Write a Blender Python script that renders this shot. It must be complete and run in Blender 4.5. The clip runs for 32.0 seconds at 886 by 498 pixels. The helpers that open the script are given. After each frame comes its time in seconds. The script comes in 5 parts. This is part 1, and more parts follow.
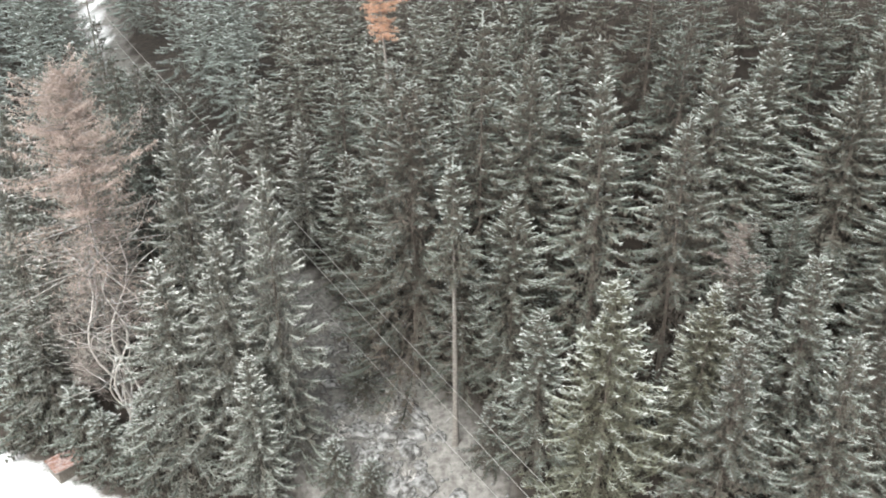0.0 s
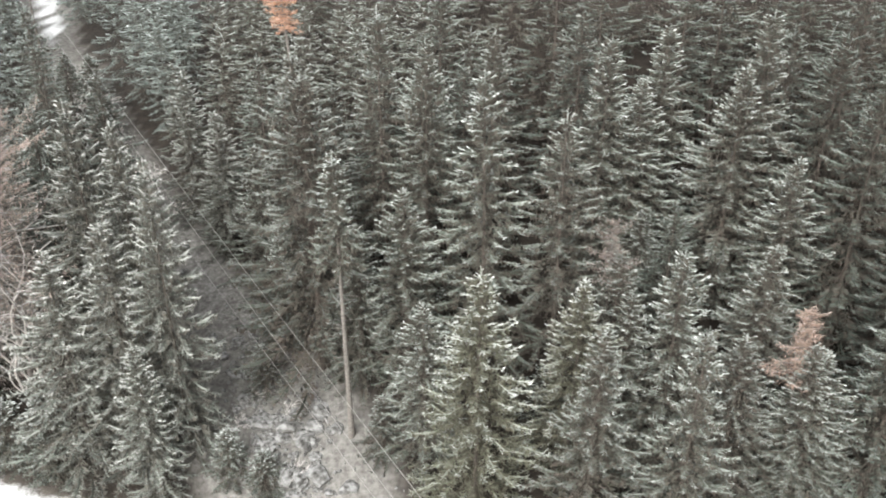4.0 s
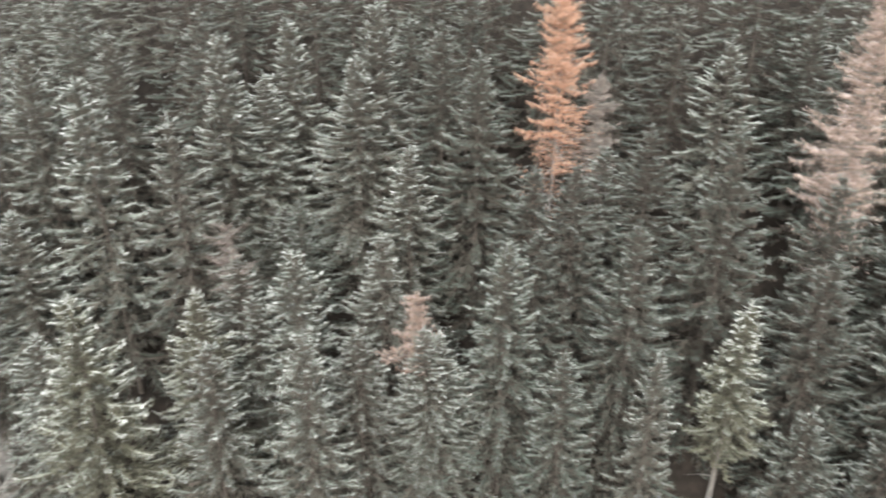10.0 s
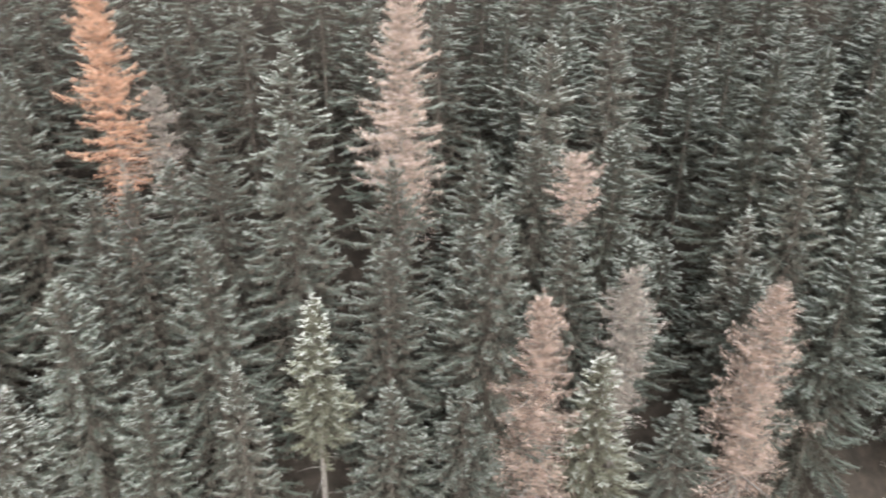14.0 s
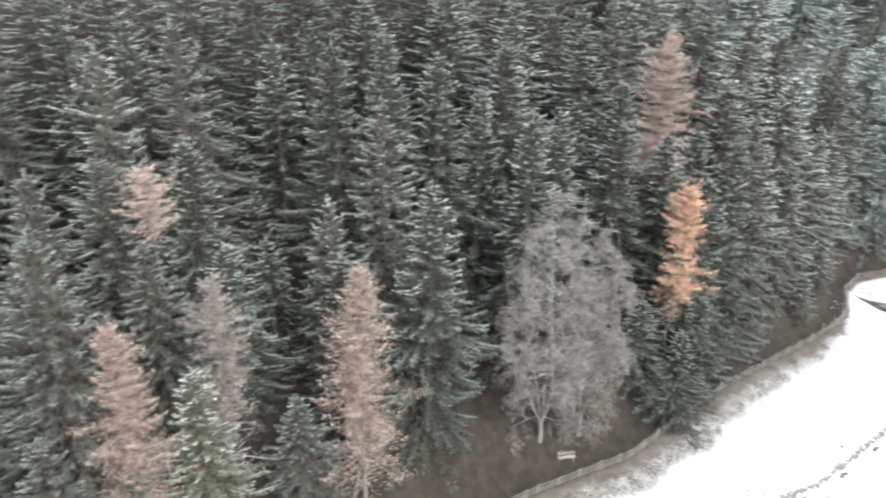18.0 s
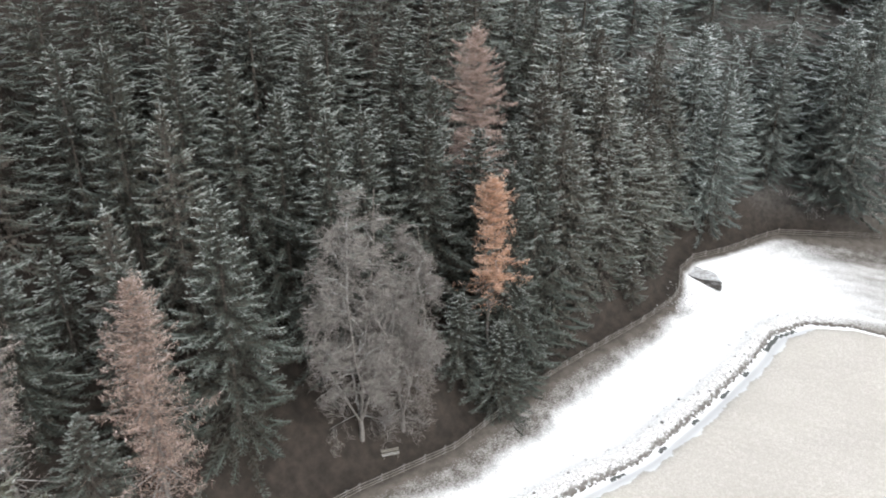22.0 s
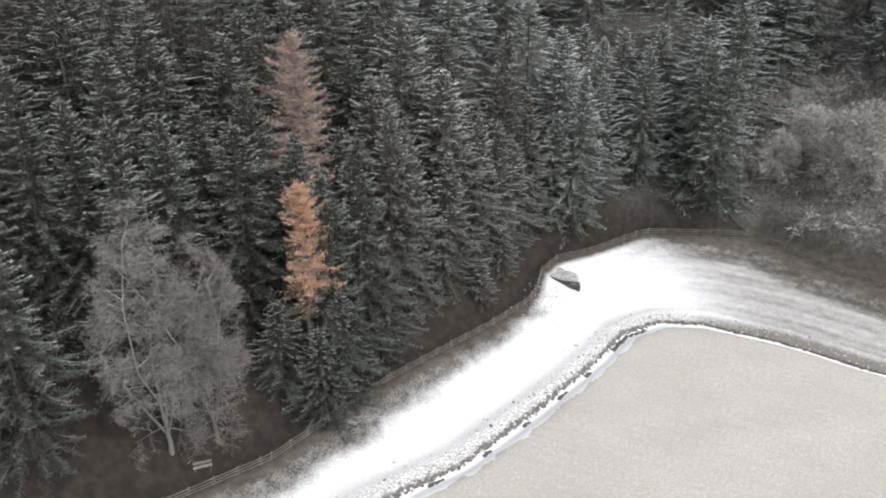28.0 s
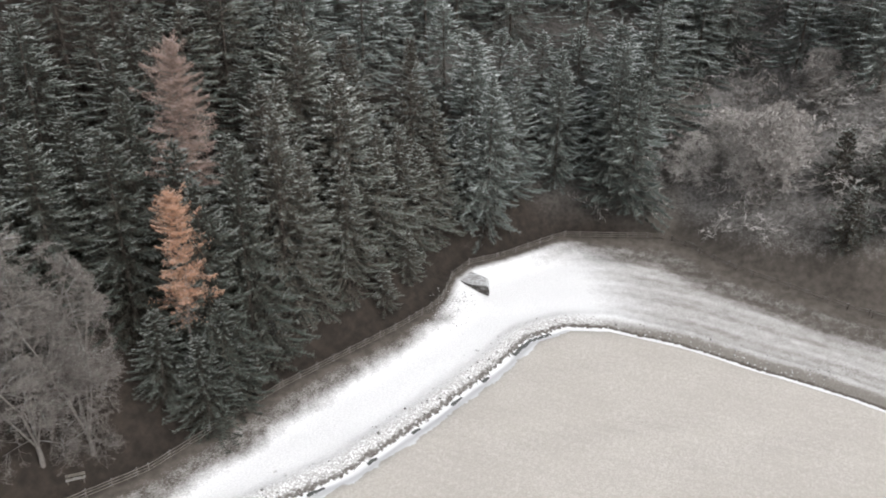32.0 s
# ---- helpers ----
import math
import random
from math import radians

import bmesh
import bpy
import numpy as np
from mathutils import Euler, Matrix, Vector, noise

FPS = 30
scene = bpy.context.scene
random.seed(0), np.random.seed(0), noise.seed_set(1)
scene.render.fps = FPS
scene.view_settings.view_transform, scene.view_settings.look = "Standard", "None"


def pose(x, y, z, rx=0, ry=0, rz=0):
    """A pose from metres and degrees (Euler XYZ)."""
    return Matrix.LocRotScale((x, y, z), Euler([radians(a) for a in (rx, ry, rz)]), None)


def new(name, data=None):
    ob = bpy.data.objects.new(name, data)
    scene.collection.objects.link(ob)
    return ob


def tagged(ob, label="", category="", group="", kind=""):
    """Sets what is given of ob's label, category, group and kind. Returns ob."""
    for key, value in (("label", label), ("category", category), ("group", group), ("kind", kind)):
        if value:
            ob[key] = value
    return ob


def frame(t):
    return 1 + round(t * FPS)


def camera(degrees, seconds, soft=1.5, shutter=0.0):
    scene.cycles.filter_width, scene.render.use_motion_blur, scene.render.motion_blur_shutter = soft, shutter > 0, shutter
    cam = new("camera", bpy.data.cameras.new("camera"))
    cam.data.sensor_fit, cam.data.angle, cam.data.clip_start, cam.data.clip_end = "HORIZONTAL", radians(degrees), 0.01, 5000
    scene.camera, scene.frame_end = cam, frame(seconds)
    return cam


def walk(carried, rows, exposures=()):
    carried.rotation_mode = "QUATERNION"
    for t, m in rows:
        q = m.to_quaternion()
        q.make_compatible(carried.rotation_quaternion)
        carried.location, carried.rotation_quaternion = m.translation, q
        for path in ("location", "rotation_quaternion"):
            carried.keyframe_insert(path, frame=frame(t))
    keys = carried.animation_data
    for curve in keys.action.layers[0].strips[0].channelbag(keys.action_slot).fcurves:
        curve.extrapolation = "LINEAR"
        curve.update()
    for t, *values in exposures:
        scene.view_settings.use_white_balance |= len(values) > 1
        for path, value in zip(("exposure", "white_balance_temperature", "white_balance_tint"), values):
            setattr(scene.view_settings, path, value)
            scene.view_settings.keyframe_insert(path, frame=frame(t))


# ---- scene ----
# ---- camera ----
cam = camera(57.5, 32.0, soft=1.85, shutter=0.9)
METRES, EYE, TILT, LEAN, TURN = 90.0, 60.0, -26.3, 0.4, 0.0
ROWS = [
    (0.0, 0.0, 0.0, 0.0, 0.0, 0.0, 0.0),
    (0.5, 0.0146, -0.0011, -0.0001, -0.01, -0.04, -0.06),
    (1.0, 0.0289, -0.002, 0.0002, -0.04, -0.11, -0.11),
    (1.5, 0.0432, -0.0028, 0.0006, -0.07, -0.19, -0.18),
    (2.0, 0.0576, -0.0033, 0.0009, -0.07, -0.27, -0.24),
    (2.5, 0.072, -0.0035, 0.0012, -0.05, -0.35, -0.32),
    (3.0, 0.0865, -0.0034, 0.0017, -0.05, -0.45, -0.4),
    (3.5, 0.1017, -0.0031, 0.0022, 0.03, -0.52, -0.46),
    (5.5, 0.1611, -0.0012, 0.0031, 0.3, -0.86, -0.71),
    (6.0, 0.1756, -0.0005, 0.0036, 0.35, -0.93, -0.77),
    (6.5, 0.19, -0.0, 0.0044, 0.4, -0.99, -0.8),
    (7.0, 0.2049, 0.0005, 0.0048, 0.16, -1.03, -0.71),
    (7.5, 0.2198, 0.0008, 0.0056, -0.98, -1.09, -0.18),
    (8.0, 0.2355, 0.0009, 0.0063, -2.85, -1.15, 0.7),
    (8.5, 0.2511, 0.0006, 0.0073, -5.08, -1.3, 1.75),
    (9.0, 0.2667, 0.0001, 0.0066, -7.85, -1.37, 3.07),
    (9.5, 0.2828, -0.0011, 0.0069, -10.32, -1.62, 4.2),
    (10.0, 0.2989, -0.0029, 0.0061, -12.93, -1.86, 5.44),
    (10.5, 0.3154, -0.0057, 0.0064, -15.27, -2.22, 6.57),
    (11.0, 0.3304, -0.0086, 0.0064, -17.78, -2.6, 7.66),
    (11.5, 0.3464, -0.0129, 0.0051, -20.32, -2.99, 8.8),
    (12.0, 0.3619, -0.0174, 0.0034, -22.77, -3.4, 9.88),
    (12.5, 0.3771, -0.023, 0.002, -25.43, -3.96, 11.0),
    (13.0, 0.3912, -0.029, -0.0009, -28.18, -4.49, 12.12),
    (13.5, 0.4056, -0.0356, -0.0033, -30.72, -5.09, 13.13),
    (14.0, 0.42, -0.0431, -0.0074, -33.2, -5.61, 14.14),
    (14.5, 0.4336, -0.0508, -0.0106, -35.58, -6.25, 15.05),
    (16.5, 0.4837, -0.0879, -0.0272, -45.92, -9.3, 18.57),
    (17.0, 0.4951, -0.0986, -0.0317, -48.5, -10.18, 19.35),
    (17.5, 0.5059, -0.1098, -0.037, -51.52, -11.2, 20.21),
    (18.0, 0.5159, -0.1212, -0.0413, -54.71, -12.41, 21.0),
    (18.5, 0.525, -0.1334, -0.0468, -57.46, -13.45, 21.65),
    (19.0, 0.5341, -0.145, -0.0525, -59.29, -14.18, 22.03),
    (19.5, 0.5425, -0.1563, -0.0588, -59.91, -14.43, 22.19),
    (20.0, 0.5508, -0.1681, -0.0651, -60.28, -14.58, 22.3),
    (20.5, 0.5589, -0.1801, -0.0716, -60.58, -14.68, 22.41),
    (21.0, 0.5666, -0.1925, -0.078, -60.9, -14.77, 22.52),
    (21.5, 0.5742, -0.2051, -0.0845, -61.17, -14.85, 22.63),
    (22.0, 0.582, -0.2182, -0.091, -61.37, -14.92, 22.73),
    (22.5, 0.5898, -0.2308, -0.0969, -61.56, -14.99, 22.82),
    (23.0, 0.5975, -0.2427, -0.1034, -61.78, -15.02, 22.91),
    (23.5, 0.6055, -0.2555, -0.1094, -61.96, -15.11, 22.99),
    (24.0, 0.613, -0.2681, -0.1155, -62.16, -15.18, 23.06),
    (24.5, 0.6206, -0.2807, -0.1219, -62.35, -15.24, 23.12),
    (25.0, 0.6281, -0.2936, -0.1284, -62.52, -15.28, 23.19),
    (25.5, 0.6355, -0.3061, -0.1347, -62.73, -15.34, 23.22),
    (27.5, 0.665, -0.3561, -0.1598, -63.53, -15.56, 23.38),
    (28.0, 0.6721, -0.3692, -0.1661, -63.7, -15.58, 23.43),
    (28.5, 0.6791, -0.3811, -0.171, -63.91, -15.69, 23.42),
    (29.0, 0.6861, -0.3937, -0.1768, -64.08, -15.72, 23.47),
    (29.5, 0.6931, -0.4063, -0.1824, -64.23, -15.73, 23.48),
    (30.0, 0.7001, -0.4189, -0.188, -64.4, -15.78, 23.5),
    (30.5, 0.7067, -0.431, -0.1933, -64.61, -15.85, 23.48),
    (31.0, 0.7137, -0.4442, -0.1999, -64.75, -15.88, 23.54),
    (31.5, 0.7208, -0.4561, -0.2068, -64.95, -15.92, 23.56),
    (32.0, 0.7279, -0.4686, -0.2129, -65.14, -15.99, 23.59),
]

walk(cam, [(t, pose(0, 0, EYE, TILT, LEAN, TURN) @ pose(METRES * x, METRES * y, METRES * z, 90 + pitch, roll, yaw)) for t, x, y, z, yaw, pitch, roll in ROWS],
     exposures=[(0.0, 1.56, 6450, 6), (7.0, 1.63, 6550, 8), (14.0, 1.74, 6550, 8), (17.0, 1.86, 6250, 6), (18.0, 1.72, 6200, 6), (19.0, 1.36, 6150, 7), (22.0, 0.95, 6300, 9), (25.0, 0.69, 6350, 10), (29.0, 0.64, 6400, 11), (32.0, 0.53, 6450, 11)])

# ---- light: an overcast winter day ----
SUN_ELEV, SUN_TURN = 42.0, 200.0
world = bpy.data.worlds.new("overcast_sky")
scene.world = world
world.use_nodes = True
wn = world.node_tree
wn.nodes.clear()
sky = wn.nodes.new("ShaderNodeTexSky")
sky.sky_type, sky.sun_disc = "NISHITA", False
sky.sun_elevation, sky.sun_rotation = radians(SUN_ELEV), radians(SUN_TURN)
sky.air_density, sky.dust_density, sky.ozone_density = 1.0, 4.0, 1.0
whiten = wn.nodes.new("ShaderNodeHueSaturation")
whiten.inputs["Saturation"].default_value = 0.12
back = wn.nodes.new("ShaderNodeBackground")
back.inputs["Strength"].default_value = 0.15
wout = wn.nodes.new("ShaderNodeOutputWorld")
wn.links.new(sky.outputs[0], whiten.inputs["Color"])
wn.links.new(whiten.outputs[0], back.inputs["Color"])
wn.links.new(back.outputs[0], wout.inputs["Surface"])
lamp = bpy.data.lights.new("sun", "SUN")
lamp.energy, lamp.angle, lamp.color = 0.9, radians(40), (1.0, 0.985, 0.965)
sun = new("sun", lamp)
sun.matrix_world = pose(0, 0, 150, 90 - SUN_ELEV, 0, 180 - SUN_TURN)


# ---- materials ----
def mat(name, rough=0.9):
    m = bpy.data.materials.new(name)
    m.use_nodes = True
    b = m.node_tree.nodes["Principled BSDF"]
    b.inputs["Roughness"].default_value = rough
    b.inputs["Specular IOR Level"].default_value = 0.25
    return m, m.node_tree, b


def node(nt, kind, **sets):
    n = nt.nodes.new("ShaderNode" + kind)
    for k, v in sets.items():
        n.inputs[k.replace("_", " ")].default_value = v
    return n


def noise_at(nt, scale, detail=4.0, rough=0.6, space="Object"):
    co = nt.nodes.new("ShaderNodeTexCoord")
    geo = nt.nodes.new("ShaderNodeNewGeometry")
    n = node(nt, "TexNoise", Scale=scale, Detail=detail, Roughness=rough)
    nt.links.new(geo.outputs["Position"] if space == "World" else co.outputs["Object"], n.inputs["Vector"])
    return n.outputs["Fac"]


def ramp(nt, fac, stops):
    r = nt.nodes.new("ShaderNodeValToRGB")
    els = r.color_ramp.elements
    while len(els) < len(stops):
        els.new(0.5)
    for e, (p, c) in zip(els, stops):
        e.position, e.color = p, (*c, 1) if len(c) == 3 else c
    nt.links.new(fac, r.inputs["Fac"])
    return r.outputs["Color"]


def maths(nt, op, a, b=None, clamp=False):
    n = nt.nodes.new("ShaderNodeMath")
    n.operation, n.use_clamp = op, clamp
    for i, v in enumerate((a, b)):
        if v is None:
            continue
        if isinstance(v, (int, float)):
            n.inputs[i].default_value = v
        else:
            nt.links.new(v, n.inputs[i])
    return n.outputs[0]


def mixed(nt, fac, a, b):
    n = nt.nodes.new("ShaderNodeMix")
    n.data_type = "RGBA"
    for sock, v in ((n.inputs[0], fac), (n.inputs[6], a), (n.inputs[7], b)):
        if isinstance(v, (int, float)):
            sock.default_value = v
        elif isinstance(v, tuple):
            sock.default_value = (*v, 1)
        else:
            nt.links.new(v, sock)
    return n.outputs[2]


def bump(nt, b, fac, strength, dist):
    n = node(nt, "Bump", Strength=strength, Distance=dist)
    nt.links.new(fac, n.inputs["Height"])
    nt.links.new(n.outputs[0], b.inputs["Normal"])


def up_facing(nt):
    geo = nt.nodes.new("ShaderNodeNewGeometry")
    sep = nt.nodes.new("ShaderNodeSeparateXYZ")
    nt.links.new(geo.outputs["Normal"], sep.inputs[0])
    return sep.outputs["Z"]


def between(nt, x, a0, a1, b0, b1, below=False):
    """1 where x lies between the rise a0 to a1 and the fall b0 to b1; below: 1 under the rise instead."""
    def rise(p, q):
        n = nt.nodes.new("ShaderNodeMapRange")
        n.interpolation_type = "SMOOTHSTEP"
        n.inputs["From Min"].default_value, n.inputs["From Max"].default_value = p, q
        nt.links.new(x, n.inputs["Value"])
        return n.outputs["Result"]
    if below:
        return maths(nt, "SUBTRACT", 1.0, rise(a0, a1))
    return maths(nt, "MULTIPLY", rise(a0, a1), maths(nt, "SUBTRACT", 1.0, rise(b0, b1)))


def attribute(nt, name):
    a = nt.nodes.new("ShaderNodeAttribute")
    a.attribute_name = name
    return a.outputs["Fac"]


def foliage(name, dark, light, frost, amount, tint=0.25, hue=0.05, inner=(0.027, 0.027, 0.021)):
    """Needles: colour varies from tree to tree and bough to bough; brown twigs inside, toned for the shade there; rime
    on the outer, upper side of the sprays.
    """
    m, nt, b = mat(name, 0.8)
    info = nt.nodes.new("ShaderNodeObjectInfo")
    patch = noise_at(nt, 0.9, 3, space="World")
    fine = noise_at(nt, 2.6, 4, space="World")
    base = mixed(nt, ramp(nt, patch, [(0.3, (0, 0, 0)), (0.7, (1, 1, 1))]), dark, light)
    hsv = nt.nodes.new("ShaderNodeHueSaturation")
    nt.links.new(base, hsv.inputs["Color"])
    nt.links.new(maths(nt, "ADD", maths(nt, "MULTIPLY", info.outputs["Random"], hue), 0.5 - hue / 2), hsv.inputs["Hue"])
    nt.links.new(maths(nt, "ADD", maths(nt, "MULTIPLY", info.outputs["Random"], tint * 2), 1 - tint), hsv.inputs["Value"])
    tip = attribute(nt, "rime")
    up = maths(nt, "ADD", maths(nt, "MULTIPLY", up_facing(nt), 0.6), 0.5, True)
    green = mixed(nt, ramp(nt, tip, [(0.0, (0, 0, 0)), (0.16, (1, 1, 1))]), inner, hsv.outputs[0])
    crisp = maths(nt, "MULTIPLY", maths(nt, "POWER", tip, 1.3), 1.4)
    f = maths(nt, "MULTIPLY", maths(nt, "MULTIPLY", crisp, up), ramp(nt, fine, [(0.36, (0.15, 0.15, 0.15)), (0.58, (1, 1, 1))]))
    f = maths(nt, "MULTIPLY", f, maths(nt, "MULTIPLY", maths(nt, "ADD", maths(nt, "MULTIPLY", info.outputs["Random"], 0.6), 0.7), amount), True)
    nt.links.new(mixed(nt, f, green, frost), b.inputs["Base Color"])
    return m


def bark(name, a, c, frosty=0.2, scale=6.0):
    m, nt, b = mat(name, 0.9)
    fine = noise_at(nt, scale, 5)
    col = mixed(nt, ramp(nt, fine, [(0.35, (0, 0, 0)), (0.65, (1, 1, 1))]), a, c)
    f = maths(nt, "MULTIPLY", maths(nt, "MULTIPLY", up_facing(nt), frosty * 2, True), ramp(nt, noise_at(nt, 2.0), [(0.4, (0, 0, 0)), (0.6, (1, 1, 1))]))
    nt.links.new(mixed(nt, f, col, (0.62, 0.64, 0.66)), b.inputs["Base Color"])
    bump(nt, b, fine, 0.6, 0.05)
    return m


RIME = (0.555, 0.575, 0.555)
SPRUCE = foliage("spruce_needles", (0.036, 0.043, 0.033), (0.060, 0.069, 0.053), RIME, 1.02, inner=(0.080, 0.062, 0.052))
# darker copies of SPRUCE: shade of the stand put into tone, less rime
SPRUCE_DARK = foliage("shade_darkened_spruce_needles", (0.022, 0.030, 0.023), (0.038, 0.049, 0.038), RIME, 0.72, inner=(0.044, 0.036, 0.028))
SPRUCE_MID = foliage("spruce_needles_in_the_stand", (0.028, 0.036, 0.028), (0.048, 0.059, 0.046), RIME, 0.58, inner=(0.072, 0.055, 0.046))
SPRUCE_INNER = foliage("spruce_needles_toned_for_gaps", (0.030, 0.040, 0.031), (0.052, 0.066, 0.052), RIME, 0.62, inner=(0.064, 0.054, 0.045))
# distant haze painted in: paler needle base and extra rime
SPRUCE_HAZED = foliage("haze_paled_spruce_needles", (0.081, 0.101, 0.091), (0.124, 0.150, 0.137), (0.55, 0.58, 0.57), 1.45, inner=(0.090, 0.087, 0.076))
SPRUCE_OLIVE = foliage("olive_spruce_needles", (0.040, 0.044, 0.026), (0.074, 0.074, 0.042), RIME, 1.2, inner=(0.070, 0.060, 0.045))
SPRUCE_HOAR = foliage("hoary_spruce_needles", (0.070, 0.078, 0.066), (0.108, 0.118, 0.101), (0.60, 0.605, 0.58), 1.35, inner=(0.086, 0.074, 0.062))
# one more darkened copy: dark gaps between trees put into the needle colour
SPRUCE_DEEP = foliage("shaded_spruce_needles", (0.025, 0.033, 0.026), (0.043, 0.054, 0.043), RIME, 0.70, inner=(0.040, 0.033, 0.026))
LARCH_ORANGE = foliage("orange_larch_needles", (0.220, 0.103, 0.062), (0.425, 0.220, 0.140), (0.70, 0.53, 0.42), 1.0, 0.08, 0.008, (0.10, 0.054, 0.038))
LARCH_BROWN = foliage("faded_larch_needles", (0.100, 0.062, 0.048), (0.215, 0.139, 0.108), (0.63, 0.53, 0.485), 0.85, 0.12, 0.012, (0.055, 0.041, 0.034))
LARCH_FADED = foliage("faded_larch_twigs", (0.085, 0.066, 0.057), (0.165, 0.130, 0.112), (0.50, 0.455, 0.43), 0.7, 0.12, 0.012, (0.055, 0.044, 0.038))
LARCH_ROSE = foliage("rimed_rose_brown_larch_needles", (0.150, 0.100, 0.080), (0.308, 0.215, 0.177), (0.66, 0.57, 0.53), 0.92, 0.1, 0.01, (0.075, 0.052, 0.041))
LARCH_PALE = foliage("pale_larch_twigs", (0.18, 0.134, 0.112), (0.36, 0.278, 0.236), (0.66, 0.60, 0.565), 0.95, 0.1, 0.01, (0.09, 0.07, 0.06))
TWIG_GREY = foliage("rimed_twigs", (0.054, 0.044, 0.038), (0.101, 0.085, 0.075), (0.54, 0.515, 0.49), 0.38, 0.1, 0.01)
TWIG_BROWN = foliage("brown_twigs", (0.125, 0.105, 0.090), (0.24, 0.206, 0.180), (0.60, 0.585, 0.565), 1.05, 0.2, 0.02)
TWIG_RIMED = foliage("heavily_rimed_twigs", (0.120, 0.102, 0.090), (0.225, 0.196, 0.176), (0.60, 0.58, 0.56), 0.95, 0.15, 0.01, (0.10, 0.084, 0.073))
BARK = bark("spruce_bark", (0.050, 0.042, 0.036), (0.105, 0.088, 0.076), 0.1)
BARK_PALE = bark("pale_bark", (0.085, 0.076, 0.069), (0.175, 0.158, 0.143), 0.2)
BARK_BLEACHED = bark("bleached_dead_limbs", (0.25, 0.235, 0.215), (0.46, 0.435, 0.405), 0.3)
BARK_LIMB = bark("rimed_grey_limbs", (0.085, 0.076, 0.068), (0.18, 0.166, 0.152), 0.26)
WOOD = bark("weathered_fence_wood", (0.065, 0.056, 0.047), (0.14, 0.124, 0.108), 0.22, 9.0)
WOOD_PALE = bark("weathered_bench_wood", (0.11, 0.10, 0.085), (0.19, 0.175, 0.15), 0.15, 9.0)
ROOF_RED = bark("rust_brown_boards", (0.15, 0.07, 0.05), (0.30, 0.16, 0.12), 0.15, 5.0)
ROCK = bark("rimed_rock", (0.048, 0.046, 0.043), (0.165, 0.157, 0.148), 0.10, 2.2)
STONE_SNOWY = bark("snowy_stone", (0.26, 0.25, 0.24), (0.50, 0.49, 0.48), 0.45, 2.2)
# darker rock for the ledge's face: its shaded side put into the colour
ROCK_DARK = bark("shade_darkened_rock", (0.045, 0.042, 0.038), (0.12, 0.11, 0.10), 0.3, 1.6)


def plain(name, colour, rough=0.5, metal=0.0):
    m, nt, b = mat(name, rough)
    nt.links.new(mixed(nt, noise_at(nt, 3.0), tuple(v * 0.8 for v in colour), colour), b.inputs["Base Color"])
    b.inputs["Metallic"].default_value = metal
    return m


WIRE = plain("aluminium_wire", (0.30, 0.29, 0.28), 0.5, 0.6)
PORCELAIN = plain("brown_porcelain", (0.12, 0.06, 0.04), 0.25)
STREAM, snt, sb = mat("dark_stream_water", 0.08)
# base grey raised to stand for the sky mirrored in the water
sb.inputs["Base Color"].default_value = (0.10, 0.105, 0.10, 1)
sb.inputs["Specular IOR Level"].default_value = 0.5
bump(snt, sb, noise_at(snt, 4.0), 0.2, 0.03)

GROUND, gt, gb = mat("ground_cover", 0.95)
fine, mid, wide = noise_at(gt, 5.0, 6), noise_at(gt, 0.8, 5), noise_at(gt, 0.11, 4)
grass = mixed(gt, ramp(gt, mid, [(0.35, (0, 0, 0)), (0.65, (1, 1, 1))]), (0.070, 0.061, 0.052), (0.118, 0.104, 0.090))
# needle litter, its brown darkened further for the shade under the trees
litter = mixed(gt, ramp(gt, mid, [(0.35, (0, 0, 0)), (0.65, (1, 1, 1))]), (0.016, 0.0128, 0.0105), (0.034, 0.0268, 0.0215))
scree = mixed(gt, ramp(gt, noise_at(gt, 1.6, 6), [(0.3, (0, 0, 0)), (0.7, (1, 1, 1))]), (0.075, 0.070, 0.064), (0.215, 0.205, 0.193))
field = mixed(gt, ramp(gt, wide, [(0.3, (0, 0, 0)), (0.7, (1, 1, 1))]), (0.48, 0.455, 0.425), (0.57, 0.548, 0.52))
field = mixed(gt, ramp(gt, fine, [(0.40, (1, 1, 1)), (0.62, (0, 0, 0))]), field, (0.42, 0.395, 0.35))
stretch = gt.nodes.new("ShaderNodeMapping")
stretch.inputs["Scale"].default_value = (0.9, 0.12, 0.3)
stretch.inputs["Rotation"].default_value = (0, 0, radians(32))
gco = gt.nodes.new("ShaderNodeTexCoord")
gt.links.new(gco.outputs["Object"], stretch.inputs["Vector"])
drawn = node(gt, "TexNoise", Scale=1.0, Detail=5.0, Roughness=0.65)
gt.links.new(stretch.outputs[0], drawn.inputs["Vector"])
field = mixed(gt, maths(gt, "MULTIPLY", ramp(gt, drawn.outputs["Fac"], [(0.45, (0, 0, 0)), (0.68, (1, 1, 1))]), 0.28), field, (0.36, 0.335, 0.30))
field = mixed(gt, maths(gt, "MULTIPLY", ramp(gt, noise_at(gt, 2.3, 6, 0.75), [(0.56, (0, 0, 0)), (0.70, (1, 1, 1))]), 0.55), field, (0.33, 0.30, 0.265))
spots_ = noise_at(gt, 1.9, 7, 0.75)
field = mixed(gt, maths(gt, "MULTIPLY", ramp(gt, spots_, [(0.40, (1, 1, 1)), (0.52, (0, 0, 0))]), 0.38), field, (0.385, 0.355, 0.325))
field = mixed(gt, maths(gt, "MULTIPLY", ramp(gt, spots_, [(0.52, (0, 0, 0)), (0.64, (1, 1, 1))]), 0.3), field, (0.63, 0.61, 0.585))
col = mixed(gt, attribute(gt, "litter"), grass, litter)
